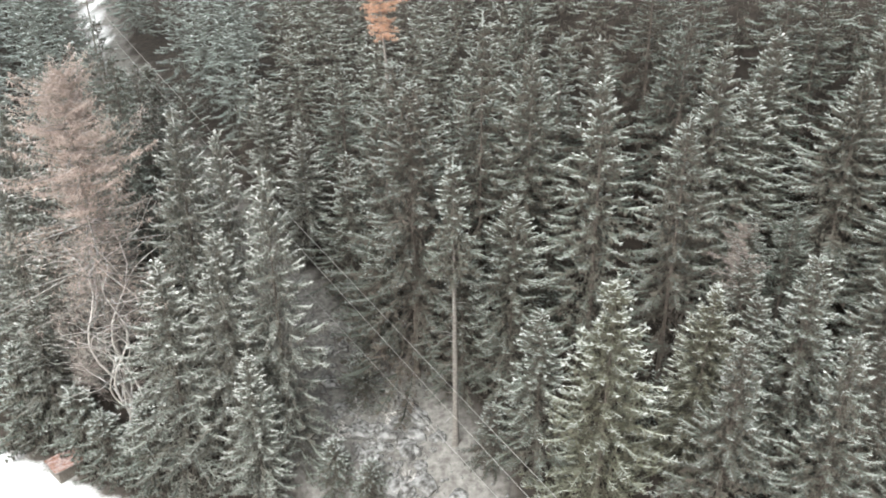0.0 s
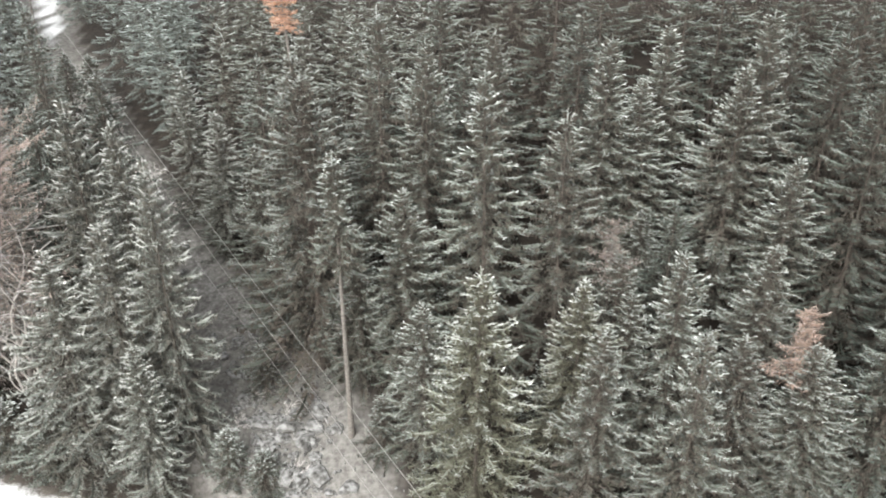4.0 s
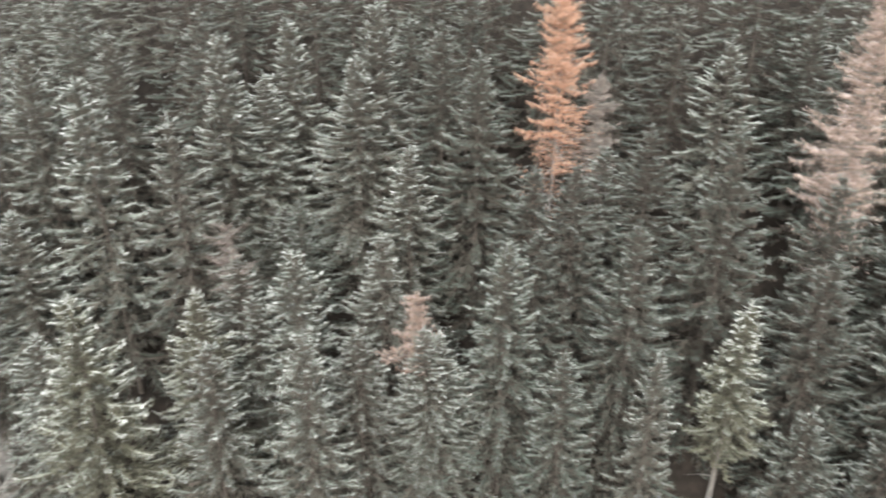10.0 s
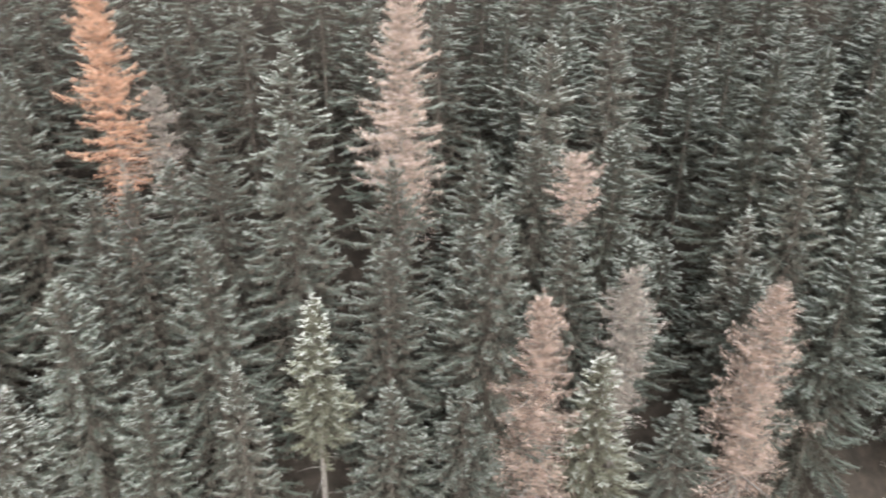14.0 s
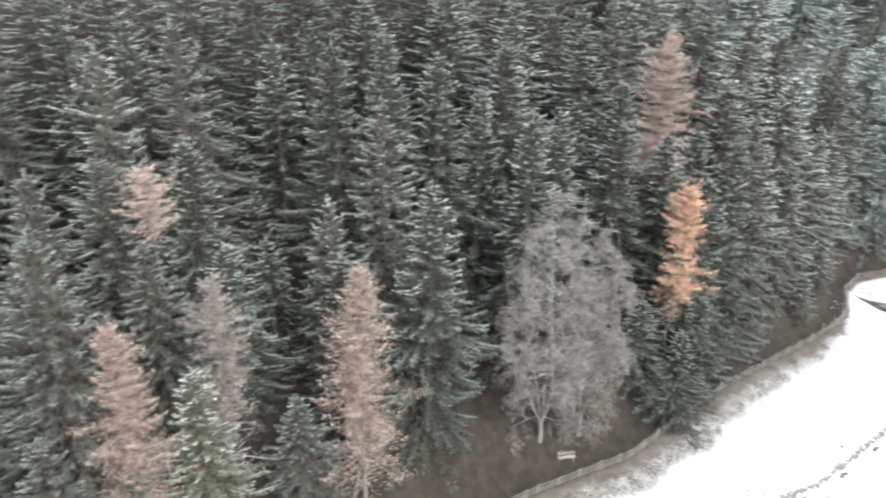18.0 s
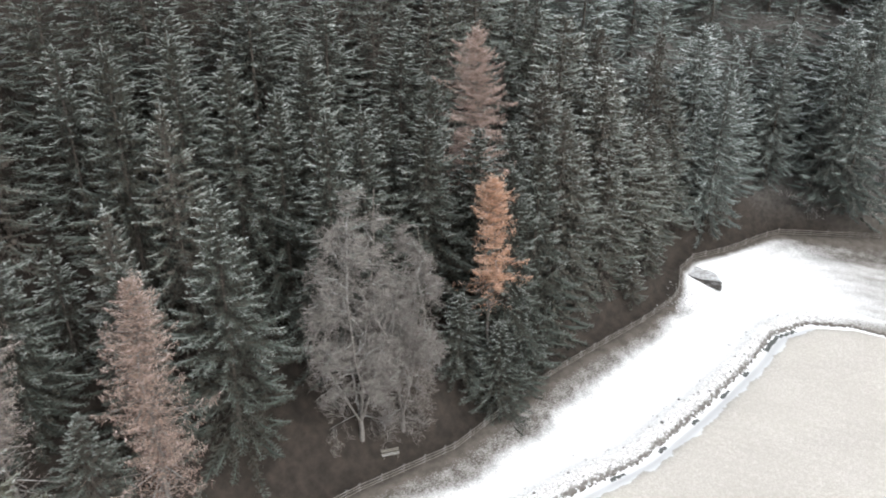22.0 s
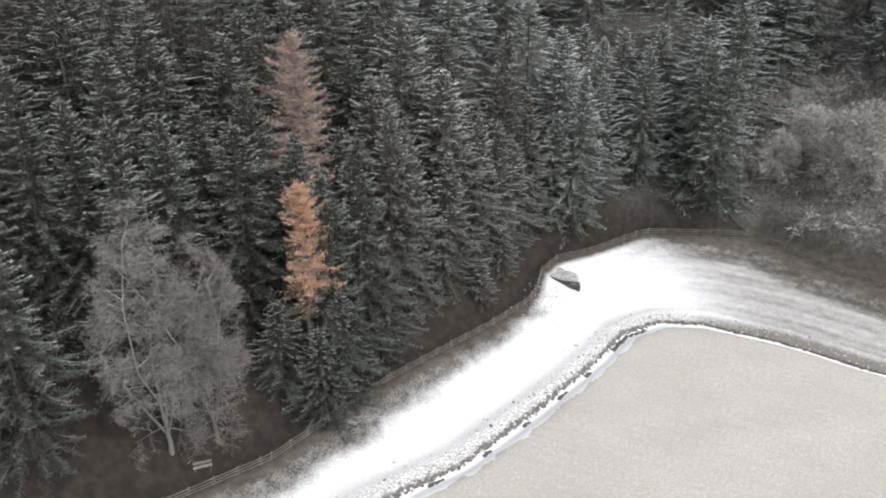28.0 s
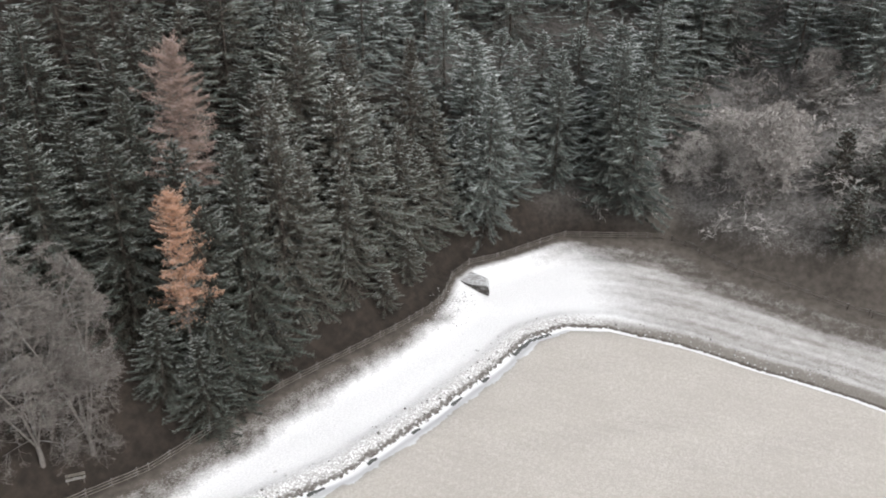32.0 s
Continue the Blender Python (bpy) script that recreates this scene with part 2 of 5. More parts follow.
col = mixed(gt, attribute(gt, "scree"), col, scree)
col = mixed(gt, attribute(gt, "meadow"), col, field)
grit = maths(gt, "ADD", maths(gt, "MULTIPLY", fine, 0.65), maths(gt, "MULTIPLY", mid, 0.35))
cover = maths(gt, "ADD", maths(gt, "MULTIPLY", attribute(gt, "snow"), 1.55), maths(gt, "MULTIPLY", maths(gt, "SUBTRACT", grit, 0.75), 1.0))
cover = maths(gt, "MULTIPLY", cover, 1.3, True)
col = mixed(gt, cover, col, mixed(gt, ramp(gt, fine, [(0.35, (0, 0, 0)), (0.6, (1, 1, 1))]), (0.66, 0.665, 0.67), (0.79, 0.795, 0.80)))
# the ditch: dry field, a band of snowy ice, a broken dark bank and a strip of clods, by the distance from its line
ditch = attribute(gt, "ditch")
slow, quick, speck = noise_at(gt, 0.45, 3), noise_at(gt, 1.7, 5), noise_at(gt, 4.2, 5, 0.7)
near = maths(gt, "ADD", ditch, maths(gt, "ADD", maths(gt, "MULTIPLY", maths(gt, "SUBTRACT", slow, 0.5), 2.2), maths(gt, "MULTIPLY", maths(gt, "SUBTRACT", quick, 0.5), 0.7)))
edge = maths(gt, "ADD", ditch, maths(gt, "MULTIPLY", maths(gt, "SUBTRACT", quick, 0.5), 1.6))
col = mixed(gt, between(gt, near, -1.7, -1.45, -900, -800, True), col, field)
clods = maths(gt, "MULTIPLY", between(gt, ditch, 0.6, 0.9, 1.4, 3.8), ramp(gt, speck, [(0.40, (0, 0, 0)), (0.53, (1, 1, 1))]))
col = mixed(gt, maths(gt, "MULTIPLY", clods, 0.72), col, (0.17, 0.158, 0.144))
col = mixed(gt, maths(gt, "MULTIPLY", between(gt, edge, 0.35, 0.55, 0.75, 1.25), 0.9), col, (0.075, 0.064, 0.054))
col = mixed(gt, maths(gt, "MULTIPLY", between(gt, near, -1.7, -1.45, 30, 40), between(gt, edge, -900, -800, 0.30, 0.48)), col, (0.74, 0.75, 0.76))
gt.links.new(col, gb.inputs["Base Color"])
bump(gt, gb, fine, 0.7, 0.12)


# ---- building helpers ----
def mesh_of(name, verts, faces, material, rime=None, smooth=False):
    me = bpy.data.meshes.new(name)
    me.from_pydata(verts, [], faces)
    me.materials.append(material)
    if rime is not None:
        me.attributes.new("rime", "FLOAT", "POINT").data.foreach_set("value", np.asarray(rime, dtype=np.float32))
    if smooth:
        me.polygons.foreach_set("use_smooth", [True] * len(me.polygons))
    me.update()
    return me


def child(name, me, parent, label=""):
    ob = new(name, me)
    ob.parent = parent
    return tagged(ob, label) if label else ob


def part(name, bm, material, parent, label=""):
    me = bpy.data.meshes.new(name)
    bm.to_mesh(me)
    bm.free()
    me.materials.append(material)
    return child(name, me, parent, label)


def box(sx, sy, sz, m=None, bevel=0.0):
    bm = bmesh.new()
    bmesh.ops.create_cube(bm, size=1, matrix=(m or Matrix()) @ Matrix.Diagonal((sx, sy, sz, 1)))
    if bevel:
        bmesh.ops.bevel(bm, geom=bm.edges[:], offset=bevel, segments=1, affect="EDGES")
    return bm


class Shape:
    """Gathers tubes and sprays into one mesh."""

    def __init__(self):
        self.v, self.f, self.r = [], [], []

    def tube(self, pts, radii, sides=5, rime=0.6):
        start = len(self.v)
        for i, p in enumerate(pts):
            a, c = pts[max(i - 1, 0)], pts[min(i + 1, len(pts) - 1)]
            t = (c - a).normalized()
            u = t.orthogonal().normalized()
            w = t.cross(u)
            for k in range(sides):
                an = 2 * math.pi * k / sides
                self.v.append(p + (u * math.cos(an) + w * math.sin(an)) * radii[i])
                self.r.append(rime)
        for i in range(len(pts) - 1):
            for k in range(sides):
                a = start + i * sides + k
                c = start + i * sides + (k + 1) % sides
                self.f.append((a, c, c + sides, a + sides))

    def tri(self, a, b, c, ra, rb, rc):
        n = len(self.v)
        self.v += [a, b, c]
        self.r += [ra, rb, rc]
        self.f.append((n, n + 1, n + 2))

    def kite(self, a, b, c, d, ra, rb, rc):
        """Two faces folded along a-c."""
        n = len(self.v)
        self.v += [a, b, c, d]
        self.r += [ra, rb, rc, rb]
        self.f += [(n, n + 1, n + 2), (n, n + 2, n + 3)]

    def quad(self, a, b, c, d, r0, r1):
        n = len(self.v)
        self.v += [a, b, c, d]
        self.r += [r0, r0, r1, r1]
        self.f.append((n, n + 1, n + 2, n + 3))

    def mesh(self, name, material, smooth=False):
        return mesh_of(name, [tuple(p) for p in self.v], self.f, material, self.r, smooth)


# ---- the lie of the land ----
FOOT = [(-420, 230), (-120, 96), (-50, 72), (-33, 63), (-6, 57.5), (14, 50), (60, 33), (104, 13.5), (114, 7.6), (132, 2.6), (149, -4.5), (155.5, -6.7),
        (159.5, -7.0), (165.7, -5.8), (170.7, -6.9), (175.6, -11.0), (184.5, -16.4), (186.8, -18.2), (190.9, -29.0), (193, -35), (186, -46), (180, -62), (176, -90), (174, -300)]
DITCH = [(-420, 200), (-120, 84), (-50, 59), (-8, 47), (60, 23), (92, 9), (105, -0.5), (114, -6), (123.5, -11.9), (136, -16.4), (149, -20.3), (156, -21.8), (161, -25.6), (163.2, -31.4), (163, -41), (161.6, -49), (159.8, -61), (156, -76), (140, -150)]
CUT = [(-2.0, 53), (-4.0, 61), (-9.6, 70), (-15.0, 78), (-19.8, 85.3), (-23.7, 92.4), (-34.5, 108.5), (-45, 125), (-55, 140), (-66, 157), (-71.5, 170), (-77, 181), (-100, 230)]


def off_line(x, y, line):
    """Distance from a line, positive on its left, and the share of the way along it."""
    x, y = np.asarray(x, float), np.asarray(y, float)
    best, sign, where = np.full(x.shape, 1e9), np.ones(x.shape), np.zeros(x.shape)
    run = 0.0
    for (ax, ay), (bx, by) in zip(line, line[1:]):
        dx, dy = bx - ax, by - ay
        ln = math.hypot(dx, dy)
        t = np.clip(((x - ax) * dx + (y - ay) * dy) / ln ** 2, 0, 1)
        d = np.hypot(x - ax - t * dx, y - ay - t * dy)
        s = np.where(dx * (y - ay) - dy * (x - ax) >= 0, 1.0, -1.0)
        near = d < best - 1e-9
        best, sign, where = np.where(near, d, best), np.where(near, s, sign), np.where(near, run + t * ln, where)
        run += ln
    return best * sign, where


def step(a, b, v):
    t = np.clip((v - a) / (b - a), 0, 1)
    return t * t * (3 - 2 * t)


def waves(x, y, s, k):
    return (np.sin(x * s + k) * np.cos(y * s * 1.13 + 2 * k) + 0.5 * np.sin(x * s * 2.3 + y * s * 1.7 + k * 3) + 0.25 * np.sin(x * s * 4.9 - y * s * 5.3 + k)) / 1.75


def land(x, y):
    x, y = np.asarray(x, float), np.asarray(y, float)
    d, _ = off_line(x, y, FOOT)
    e, _ = off_line(x, y, DITCH)
    slope = 0.27 + 0.36 * step(-5, 25, x)
    up = np.clip(d, 0, None)
    z = step(-7, 0, d) + 3 * step(0, 6, up) + slope * (np.clip(up - 2, 0, 130) + 0.35 * np.clip(up - 132, 0, 400))
    z += step(2, 12, up) * 0.7 * waves(x, y, 0.21, 1.0) + step(40, 200, up) * 5 * waves(x, y, 0.03, 2.0)
    z += 0.10 * waves(x, y, 0.35, 4.0) * step(0, -4, d)
    z -= 0.75 * np.exp(-(e / 0.95) ** 2) - 0.30 * np.exp(-((e - 2.4) / 0.9) ** 2)
    z += np.clip(-60 - d, 0, 900) * 0.02
    return z


def height(x, y):
    return float(land(np.array([x]), np.array([y]))[0])


def axis(cuts):
    out = []
    for a, b, s in cuts:
        out += list(np.arange(a, b, s))
    return np.array(out + [cuts[-1][1]])


gx = axis([(-1500, -300, 100), (-300, -120, 10), (-120, -70, 3), (-70, 100, 1.6), (100, 200, 0.6), (200, 240, 2.5), (240, 400, 10), (400, 1600, 100)])
gy = axis([(-1500, -200, 100), (-200, -80, 8), (-80, 22, 0.6), (22, 140, 1.8), (140, 240, 5), (240, 400, 16), (400, 1600, 100)])
X, Y = np.meshgrid(gx, gy)
Z = land(X, Y)
D, _ = off_line(X, Y, FOOT)
E_, _ = off_line(X, Y, DITCH)
C_, _ = off_line(X, Y, CUT)
Z += step(0.3, 1.6, E_) * step(5.0, 3.0, E_) * 0.12 * waves(X, Y, 3.1, 0.3)
nx, ny = len(gx), len(gy)
verts = np.stack([X.ravel(), Y.ravel(), Z.ravel()], 1)
idx = np.arange(nx * ny).reshape(ny, nx)
quads = np.stack([idx[:-1, :-1], idx[:-1, 1:], idx[1:, 1:], idx[1:, :-1]], -1).reshape(-1, 4)
gm = mesh_of("ground", verts.tolist(), quads.tolist(), GROUND, smooth=True)
cut_wide = 1 - 0.5 * step(74, 98, Y)
streak = 0.5 + 0.5 * np.sin(E_ * 2.1 + 0.6 * waves(X, Y, 0.12, 3.0)) * np.cos(E_ * 0.9 + 1.0) * (0.6 + 0.4 * waves(X, Y, 0.5, 2.0)) + 0.12 * waves(X, Y, 1.3, 5.0)
far_track = step(-11, 17, 0.55 * (X - 170) - (Y + 24)) * step(150, 160, X)
lane = step(-6, -10, D)
zones = {
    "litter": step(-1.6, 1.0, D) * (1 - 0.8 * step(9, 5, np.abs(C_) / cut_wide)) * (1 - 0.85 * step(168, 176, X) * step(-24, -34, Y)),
    "scree": np.clip(step(-2, 1, D) * step(10.5, 7, np.abs(C_) / cut_wide) * 0.95 + step(184, 196, X) * step(1, 6, D) * 0.6, 0, 1),
    "meadow": np.maximum(0.0, far_track * step(-1.5, -4, D) * (0.03 + 0.36 * lane)),
    "snow": np.clip(np.maximum.reduce([
        (step(0.0, -7.2, D + 0.8 * waves(X, Y, 0.4, 3.0) + 1.8 * step(152, 130, X)) * step(0.2, 1.0, E_)) * (1 - far_track) + far_track * (0.10 + 0.14 * streak + (0.08 + 0.14 * streak) * lane) * step(-1, -4, D) * step(0.8, 2.5, E_),
        0.12 * np.exp(-((X - 173) ** 2 + (Y + 6.3) ** 2) / 9) + 0.12 * np.exp(-((X - 188.5) ** 2 + (Y + 14) ** 2) / 12),
        0.72 * step(150, 160, X) * (1 - far_track) * step(-0.4, -2.5, D) * step(0, 3, E_),
        0.95 * step(-0.3, -2.5, D) * step(-20, -32, X) * step(2, 4, E_),
        0.70 * step(1.9, 0.9, np.abs(C_)) * step(157, 164, Y) * step(5, 20, D),
        0.16 * step(66, 82, Y) * step(9, 5, np.abs(C_) / cut_wide) * step(-3, 3, D) * step(165, 135, Y),
        0.08 * step(0.5, -2, D) + 0.13 * step(-0.8, -2.6, D) * step(156, 146, X) * step(0.6, 1.4, E_),
        0.19 * step(178, 190, X) * step(-30, -36, Y) * step(0, 5, D),
    ]) * step(300, 200, np.abs(X - 60)), 0, 1),
}
zones["snow"] = np.where(E_ < -1.2, 0.1, zones["snow"])
zones["ditch"] = np.clip(E_ * (1 + 0.9 * far_track), -30, 30)
for key, val in zones.items():
    gm.attributes.new(key, "FLOAT", "POINT").data.foreach_set("value", val.ravel().astype(np.float32))
ground = tagged(new("ground", gm), "frosted valley meadow rising into a litter-covered forest slope", "ground", kind="structure")


# ---- trees ----
def spruce_meshes(seed, h, radius, bare_to, whorl, per, needles, trunk_mat, thin=1.0, fine=True):
    """A spruce: tapered trunk with dead snags, tiers of arching boughs set with flat sprays that turn up at the tip, and a leader."""
    rnd = random.Random(seed)
    crown, trunk, leader = Shape(), Shape(), Shape()
    up = Vector((0, 0, 1))
    lean = Vector((rnd.uniform(-0.012, 0.012), rnd.uniform(-0.012, 0.012), 0))
    zs = [h * k / 8 for k in range(9)]
    trunk.tube([Vector((lean.x * z, lean.y * z, z - (0.5 if z == 0 else 0))) for z in zs], [max(0.02, 0.0088 * h * max(0.0, 1 - z / h) ** 0.8 * (1.25 if z == 0 else 1)) for z in zs], 7)
    z0 = h * bare_to
    lobes = [(rnd.uniform(0, 6.28), rnd.uniform(0.7, 1.3)) for _ in range(3)]
    full = 0.70 * h

    def spray(a, d, length, half, lit, base_lit):
        """One flat twig: a low roof of needles, rimed towards its tip."""
        side = d.cross(up)
        if side.length < 0.05:
            side = Vector((1, 0, 0))
        side = side.normalized() * half
        m, e = a + d * (length * 0.5), a + d * length + up * (0.10 * length)
        drop = up * (half * 0.75)
        crown.kite(a, m + side - drop, e, m - side - drop, base_lit, 0.72 * lit, lit)

    z = z0
    while z < h - 0.5:
        u = (z - z0) / (h - z0)
        down = h - z
        reach = 1.12 * radius * min(1.0, (down / full) ** 0.86) * (0.84 + 0.16 * min(1.0, u * 4)) + 0.15
        n = max(5, round(per * (0.60 + 0.62 * min(1.0, reach / 3.6))))
        spin = rnd.uniform(0, 6.28)
        tier = rnd.uniform(0.84, 1.12)
        for k in range(n):
            if rnd.random() > thin:
                continue
            an = spin + 6.283 * (k + rnd.uniform(-0.38, 0.38)) / n
            wob = 1.0
            for ph, am in lobes:
                wob *= 1 + 0.10 * am * math.sin(an * 2 + ph + u * 9 * am)
            L = reach * tier * (0.50 + 0.64 * rnd.random() ** 0.8) * wob
            # rime thins down the crown, doubling as shade on the lower boughs
            light_and_rime = 0.24 + 0.72 * min(1.0, u * 1.2)
            el = -0.40 + 1.05 * u ** 1.8 + rnd.uniform(-0.24, 0.20)
            sag = rnd.uniform(0.04, 0.16) * (1 - 0.6 * u)
            lift = rnd.uniform(0.10, 0.42) * (1 - 0.4 * u)
            out = Vector((math.cos(an), math.sin(an), 0))
            tan = Vector((-out.y, out.x, 0))
            base = Vector((lean.x * z, lean.y * z, z + rnd.uniform(-0.42, 0.42) * whorl))

            def spine(s):
                return base + out * (L * s) + Vector((0, 0, L * (el * s - sag * s * s * 2 + lift * s ** 4)))

            # the inner part: a dark rib and hanging twigs, shade put into tone
            a, c = spine(0.03), spine(0.62)
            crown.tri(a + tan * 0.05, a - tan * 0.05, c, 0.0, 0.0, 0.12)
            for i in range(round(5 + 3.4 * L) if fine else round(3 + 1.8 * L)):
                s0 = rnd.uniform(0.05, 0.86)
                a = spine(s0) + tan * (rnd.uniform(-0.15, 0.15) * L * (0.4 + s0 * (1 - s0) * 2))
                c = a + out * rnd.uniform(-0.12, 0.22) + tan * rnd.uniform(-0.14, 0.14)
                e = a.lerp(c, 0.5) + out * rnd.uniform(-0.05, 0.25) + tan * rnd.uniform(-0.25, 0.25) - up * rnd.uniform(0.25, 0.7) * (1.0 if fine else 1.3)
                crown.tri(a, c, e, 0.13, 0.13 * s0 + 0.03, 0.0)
            # the outer part: sprays to both sides, longest in the middle of the bough, closing in a tuft at its tip
            rows = max(2, round(L / (0.40 if fine else 0.62)))
            half = rnd.uniform(0.042, 0.060) if fine else 0.08
            for i in range(rows):
                for sg in (-1, 1):
                    s0 = 0.38 + 0.60 * (i + rnd.uniform(0.1, 0.9)) / rows
                    a = spine(s0)
                    d = (out * rnd.uniform(0.35, 1.0) + tan * (sg * rnd.uniform(0.55, 1.0)) + up * (-0.45 + 0.5 * s0 + rnd.uniform(-0.2, 0.2))).normalized()
                    ln = (0.10 * L + 0.26) * (1.25 - 0.6 * s0) * rnd.uniform(0.5, 1.3)
                    lit = light_and_rime * (0.10 + 0.95 * ((s0 - 0.3) / 0.7) ** 1.2) * (rnd.uniform(0.62, 1.05) if rnd.random() < 0.66 else rnd.uniform(0.12, 0.4))
                    spray(a, d, ln, half * rnd.uniform(0.75, 1.2), lit, 0.9 * lit)
                    if L > 0.7:
                        for j in range(2 if fine else 1):
                            q = a + d * (ln * rnd.uniform(0.25, 0.85))
                            d2 = (out * rnd.uniform(-0.2, 1.0) + tan * rnd.uniform(-1.0, 1.0) + up * rnd.uniform(-0.35, 0.75)).normalized()
                            o = d2.cross(up + out * 0.2).normalized() * (half * rnd.uniform(0.7, 1.1))
                            crown.tri(q + o, q - o, q + d2 * rnd.uniform(0.16, 0.36) * (1.0 if fine else 1.4), lit * 0.6, lit * 0.6, lit * rnd.uniform(0.7, 1.2))
                    # a dark hanging twig under the spray, toned as shade for depth
                    if rnd.random() < 0.55:
                        q = a + d * (ln * 0.75)
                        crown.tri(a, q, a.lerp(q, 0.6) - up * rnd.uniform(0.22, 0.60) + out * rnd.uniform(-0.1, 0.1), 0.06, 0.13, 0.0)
            r0, r1, r2 = spine(0.52), spine(0.76), spine(1.0)
            g, drop = tan * (0.05 if fine else 0.08), up * 0.035
            crown.kite(r0, r1 + g - drop, r2, r1 - g - drop, 0.16, 0.5 * light_and_rime, 0.85 * light_and_rime)
            tip = spine(0.94)
            for j in range(3 if fine else 2):
                d = (out + tan * rnd.uniform(-0.55, 0.55) + up * rnd.uniform(-0.05, 0.45)).normalized()
                lit = light_and_rime * rnd.uniform(0.45, 0.95)
                spray(tip, d, rnd.uniform(0.3, 0.55) * (0.7 + 0.08 * L), half * 1.1, lit, 0.7 * lit)
        z += whorl * rnd.uniform(0.8, 1.2) * (0.36 + 0.50 * min(1.0, 1.3 * down / full))
    top = Vector((lean.x * h, lean.y * h, h))
    for k in range(16):
        an = k * 2.4
        o = Vector((math.cos(an), math.sin(an), 0))
        b = top + Vector((0, 0, 0.05 - 0.085 * k))
        w = Vector((-o.y, o.x, 0)) * 0.055
        leader.tri(b + w, b - w, b + o * (0.16 + 0.045 * k) + Vector((0, 0, 0.20)), 0.4, 0.4, 0.9)
    leader.tube([top - Vector((0, 0, 1.2)), top, top + Vector((0, 0, 0.35))], [0.06, 0.05, 0.015], 4, 0.7)
    for k in range(int(34 * (0.2 + bare_to))):
        zz = rnd.uniform(h * 0.06, z0 + 0.12 * h)
        an = rnd.uniform(0, 6.28)
        L = rnd.uniform(0.5, 1.9)
        o = Vector((math.cos(an), math.sin(an), rnd.uniform(-0.35, 0.1)))
        b = Vector((lean.x * zz, lean.y * zz, zz))
        trunk.tube([b, b + o * L * 0.5, b + o * L + Vector((0, 0, -0.2 * L))], [0.035, 0.022, 0.006], 3, 0.3)
    return ("trunk", trunk.mesh("trunk", trunk_mat, True)), ("crown", crown.mesh("crown", needles)), ("leader", leader.mesh("leader", needles))


def larch_meshes(seed, h, radius, bare_to, needles, trunk_mat, full=1.0, whorl=0.55, leafy=0.0, taper=0.75):
    """A larch in autumn: crooked pale stem, a slim spire over uneven tiers of long boughs, each hung with fine shoots."""
    rnd = random.Random(seed)
    crown, trunk = Shape(), Shape()
    up = Vector((0, 0, 1))
    bend = [(rnd.uniform(-0.2, 0.2), rnd.uniform(-0.2, 0.2)) for _ in range(4)]
    lobes = [(rnd.uniform(0, 6.28), rnd.uniform(0.6, 1.4)) for _ in range(3)]

    def stem(z):
        u = z / h
        return Vector((sum(b[0] * math.sin(u * 3.1 * (i + 1)) for i, b in enumerate(bend)), sum(b[1] * math.sin(u * 3.1 * (i + 1)) for i, b in enumerate(bend)), z))

    zs = [h * k / 10 for k in range(11)]
    trunk.tube([stem(z) - Vector((0, 0, 0.5 if z == 0 else 0)) for z in zs], [max(0.015, 0.0095 * h * max(0.0, 1 - z / h) ** 0.85) for z in zs], 7)
    z0 = h * bare_to
    z = z0
    core = 0.62 * (h - z0)
    while z < h - 0.1:
        u = (z - z0) / (h - z0)
        down = h - z
        reach = radius * min(1.0, (down / core) ** taper) * min(1.0, 0.66 + 2.0 * u) + 0.18
        spire = max(0.0, 1 - down / (0.28 * (h - z0)))
        tier = rnd.uniform(0.52, 1.22) if spire == 0 else rnd.uniform(0.85, 1.1)
        spin = rnd.uniform(0, 6.28)
        n = 7 if reach > 1.2 else 6
        for k in range(n):
            an = spin + 6.283 * (k + rnd.uniform(-0.4, 0.4)) / n
            wob = 1.0
            for ph, am in lobes:
                wob *= 1 + 0.24 * am * math.sin(an * 1.5 + ph + u * 11 * am)
            L = 1.18 * reach * tier * rnd.uniform(0.42, 1.16) * wob
            out = Vector((math.cos(an), math.sin(an), 0))
            tan = Vector((-out.y, out.x, 0))
            el = rnd.uniform(-0.34, 0.30) + 0.65 * u ** 2
            b = stem(min(h, z + rnd.uniform(-0.25, 0.25)))

            def spine(s):
                return b + out * (L * s) + Vector((0, 0, L * (el * s - 0.30 * s * s + 0.30 * s ** 4)))

            trunk.tube([spine(0), spine(0.4), spine(0.75), spine(1)], [0.010 + 0.011 * L, 0.007 + 0.008 * L, 0.014, 0.005], 3, 0.6)
            keep = 1.0 if u >= leafy else 0.10 + 0.4 * (u / leafy) ** 4
            for j in range(int((18 + 40 * L) * full * keep)):
                s = rnd.uniform(0.04, 1.0) ** 0.8
                off = rnd.gauss(0, 0.15 * L * (1.25 - s) + 0.08)
                a = spine(s) + tan * off - up * abs(off) * 0.3
                ln = rnd.uniform(0.16, 0.50) * (0.75 + 0.10 * L)
                if rnd.random() < 0.36:
                    d = (out * rnd.uniform(0.1, 1.0) + tan * rnd.uniform(-0.9, 0.9) + up * rnd.uniform(0.0, 0.7)).normalized()
                    r0, r1 = 0.35 + 0.4 * s, 0.55 + 0.5 * s
                    ln *= 0.75
                else:
                    d = (out * rnd.uniform(-0.2, 0.6) + tan * rnd.uniform(-0.7, 0.7) - up * rnd.uniform(0.2, 1.2)).normalized()
                    r0, r1 = 0.18 + 0.22 * s, 0.05 + 0.25 * s
                o2 = Vector((rnd.uniform(-1, 1), rnd.uniform(-1, 1), rnd.uniform(-0.6, 0.6))) * 0.030
                crown.tri(a + o2, a - o2, a + d * ln, r0, r0, r1)
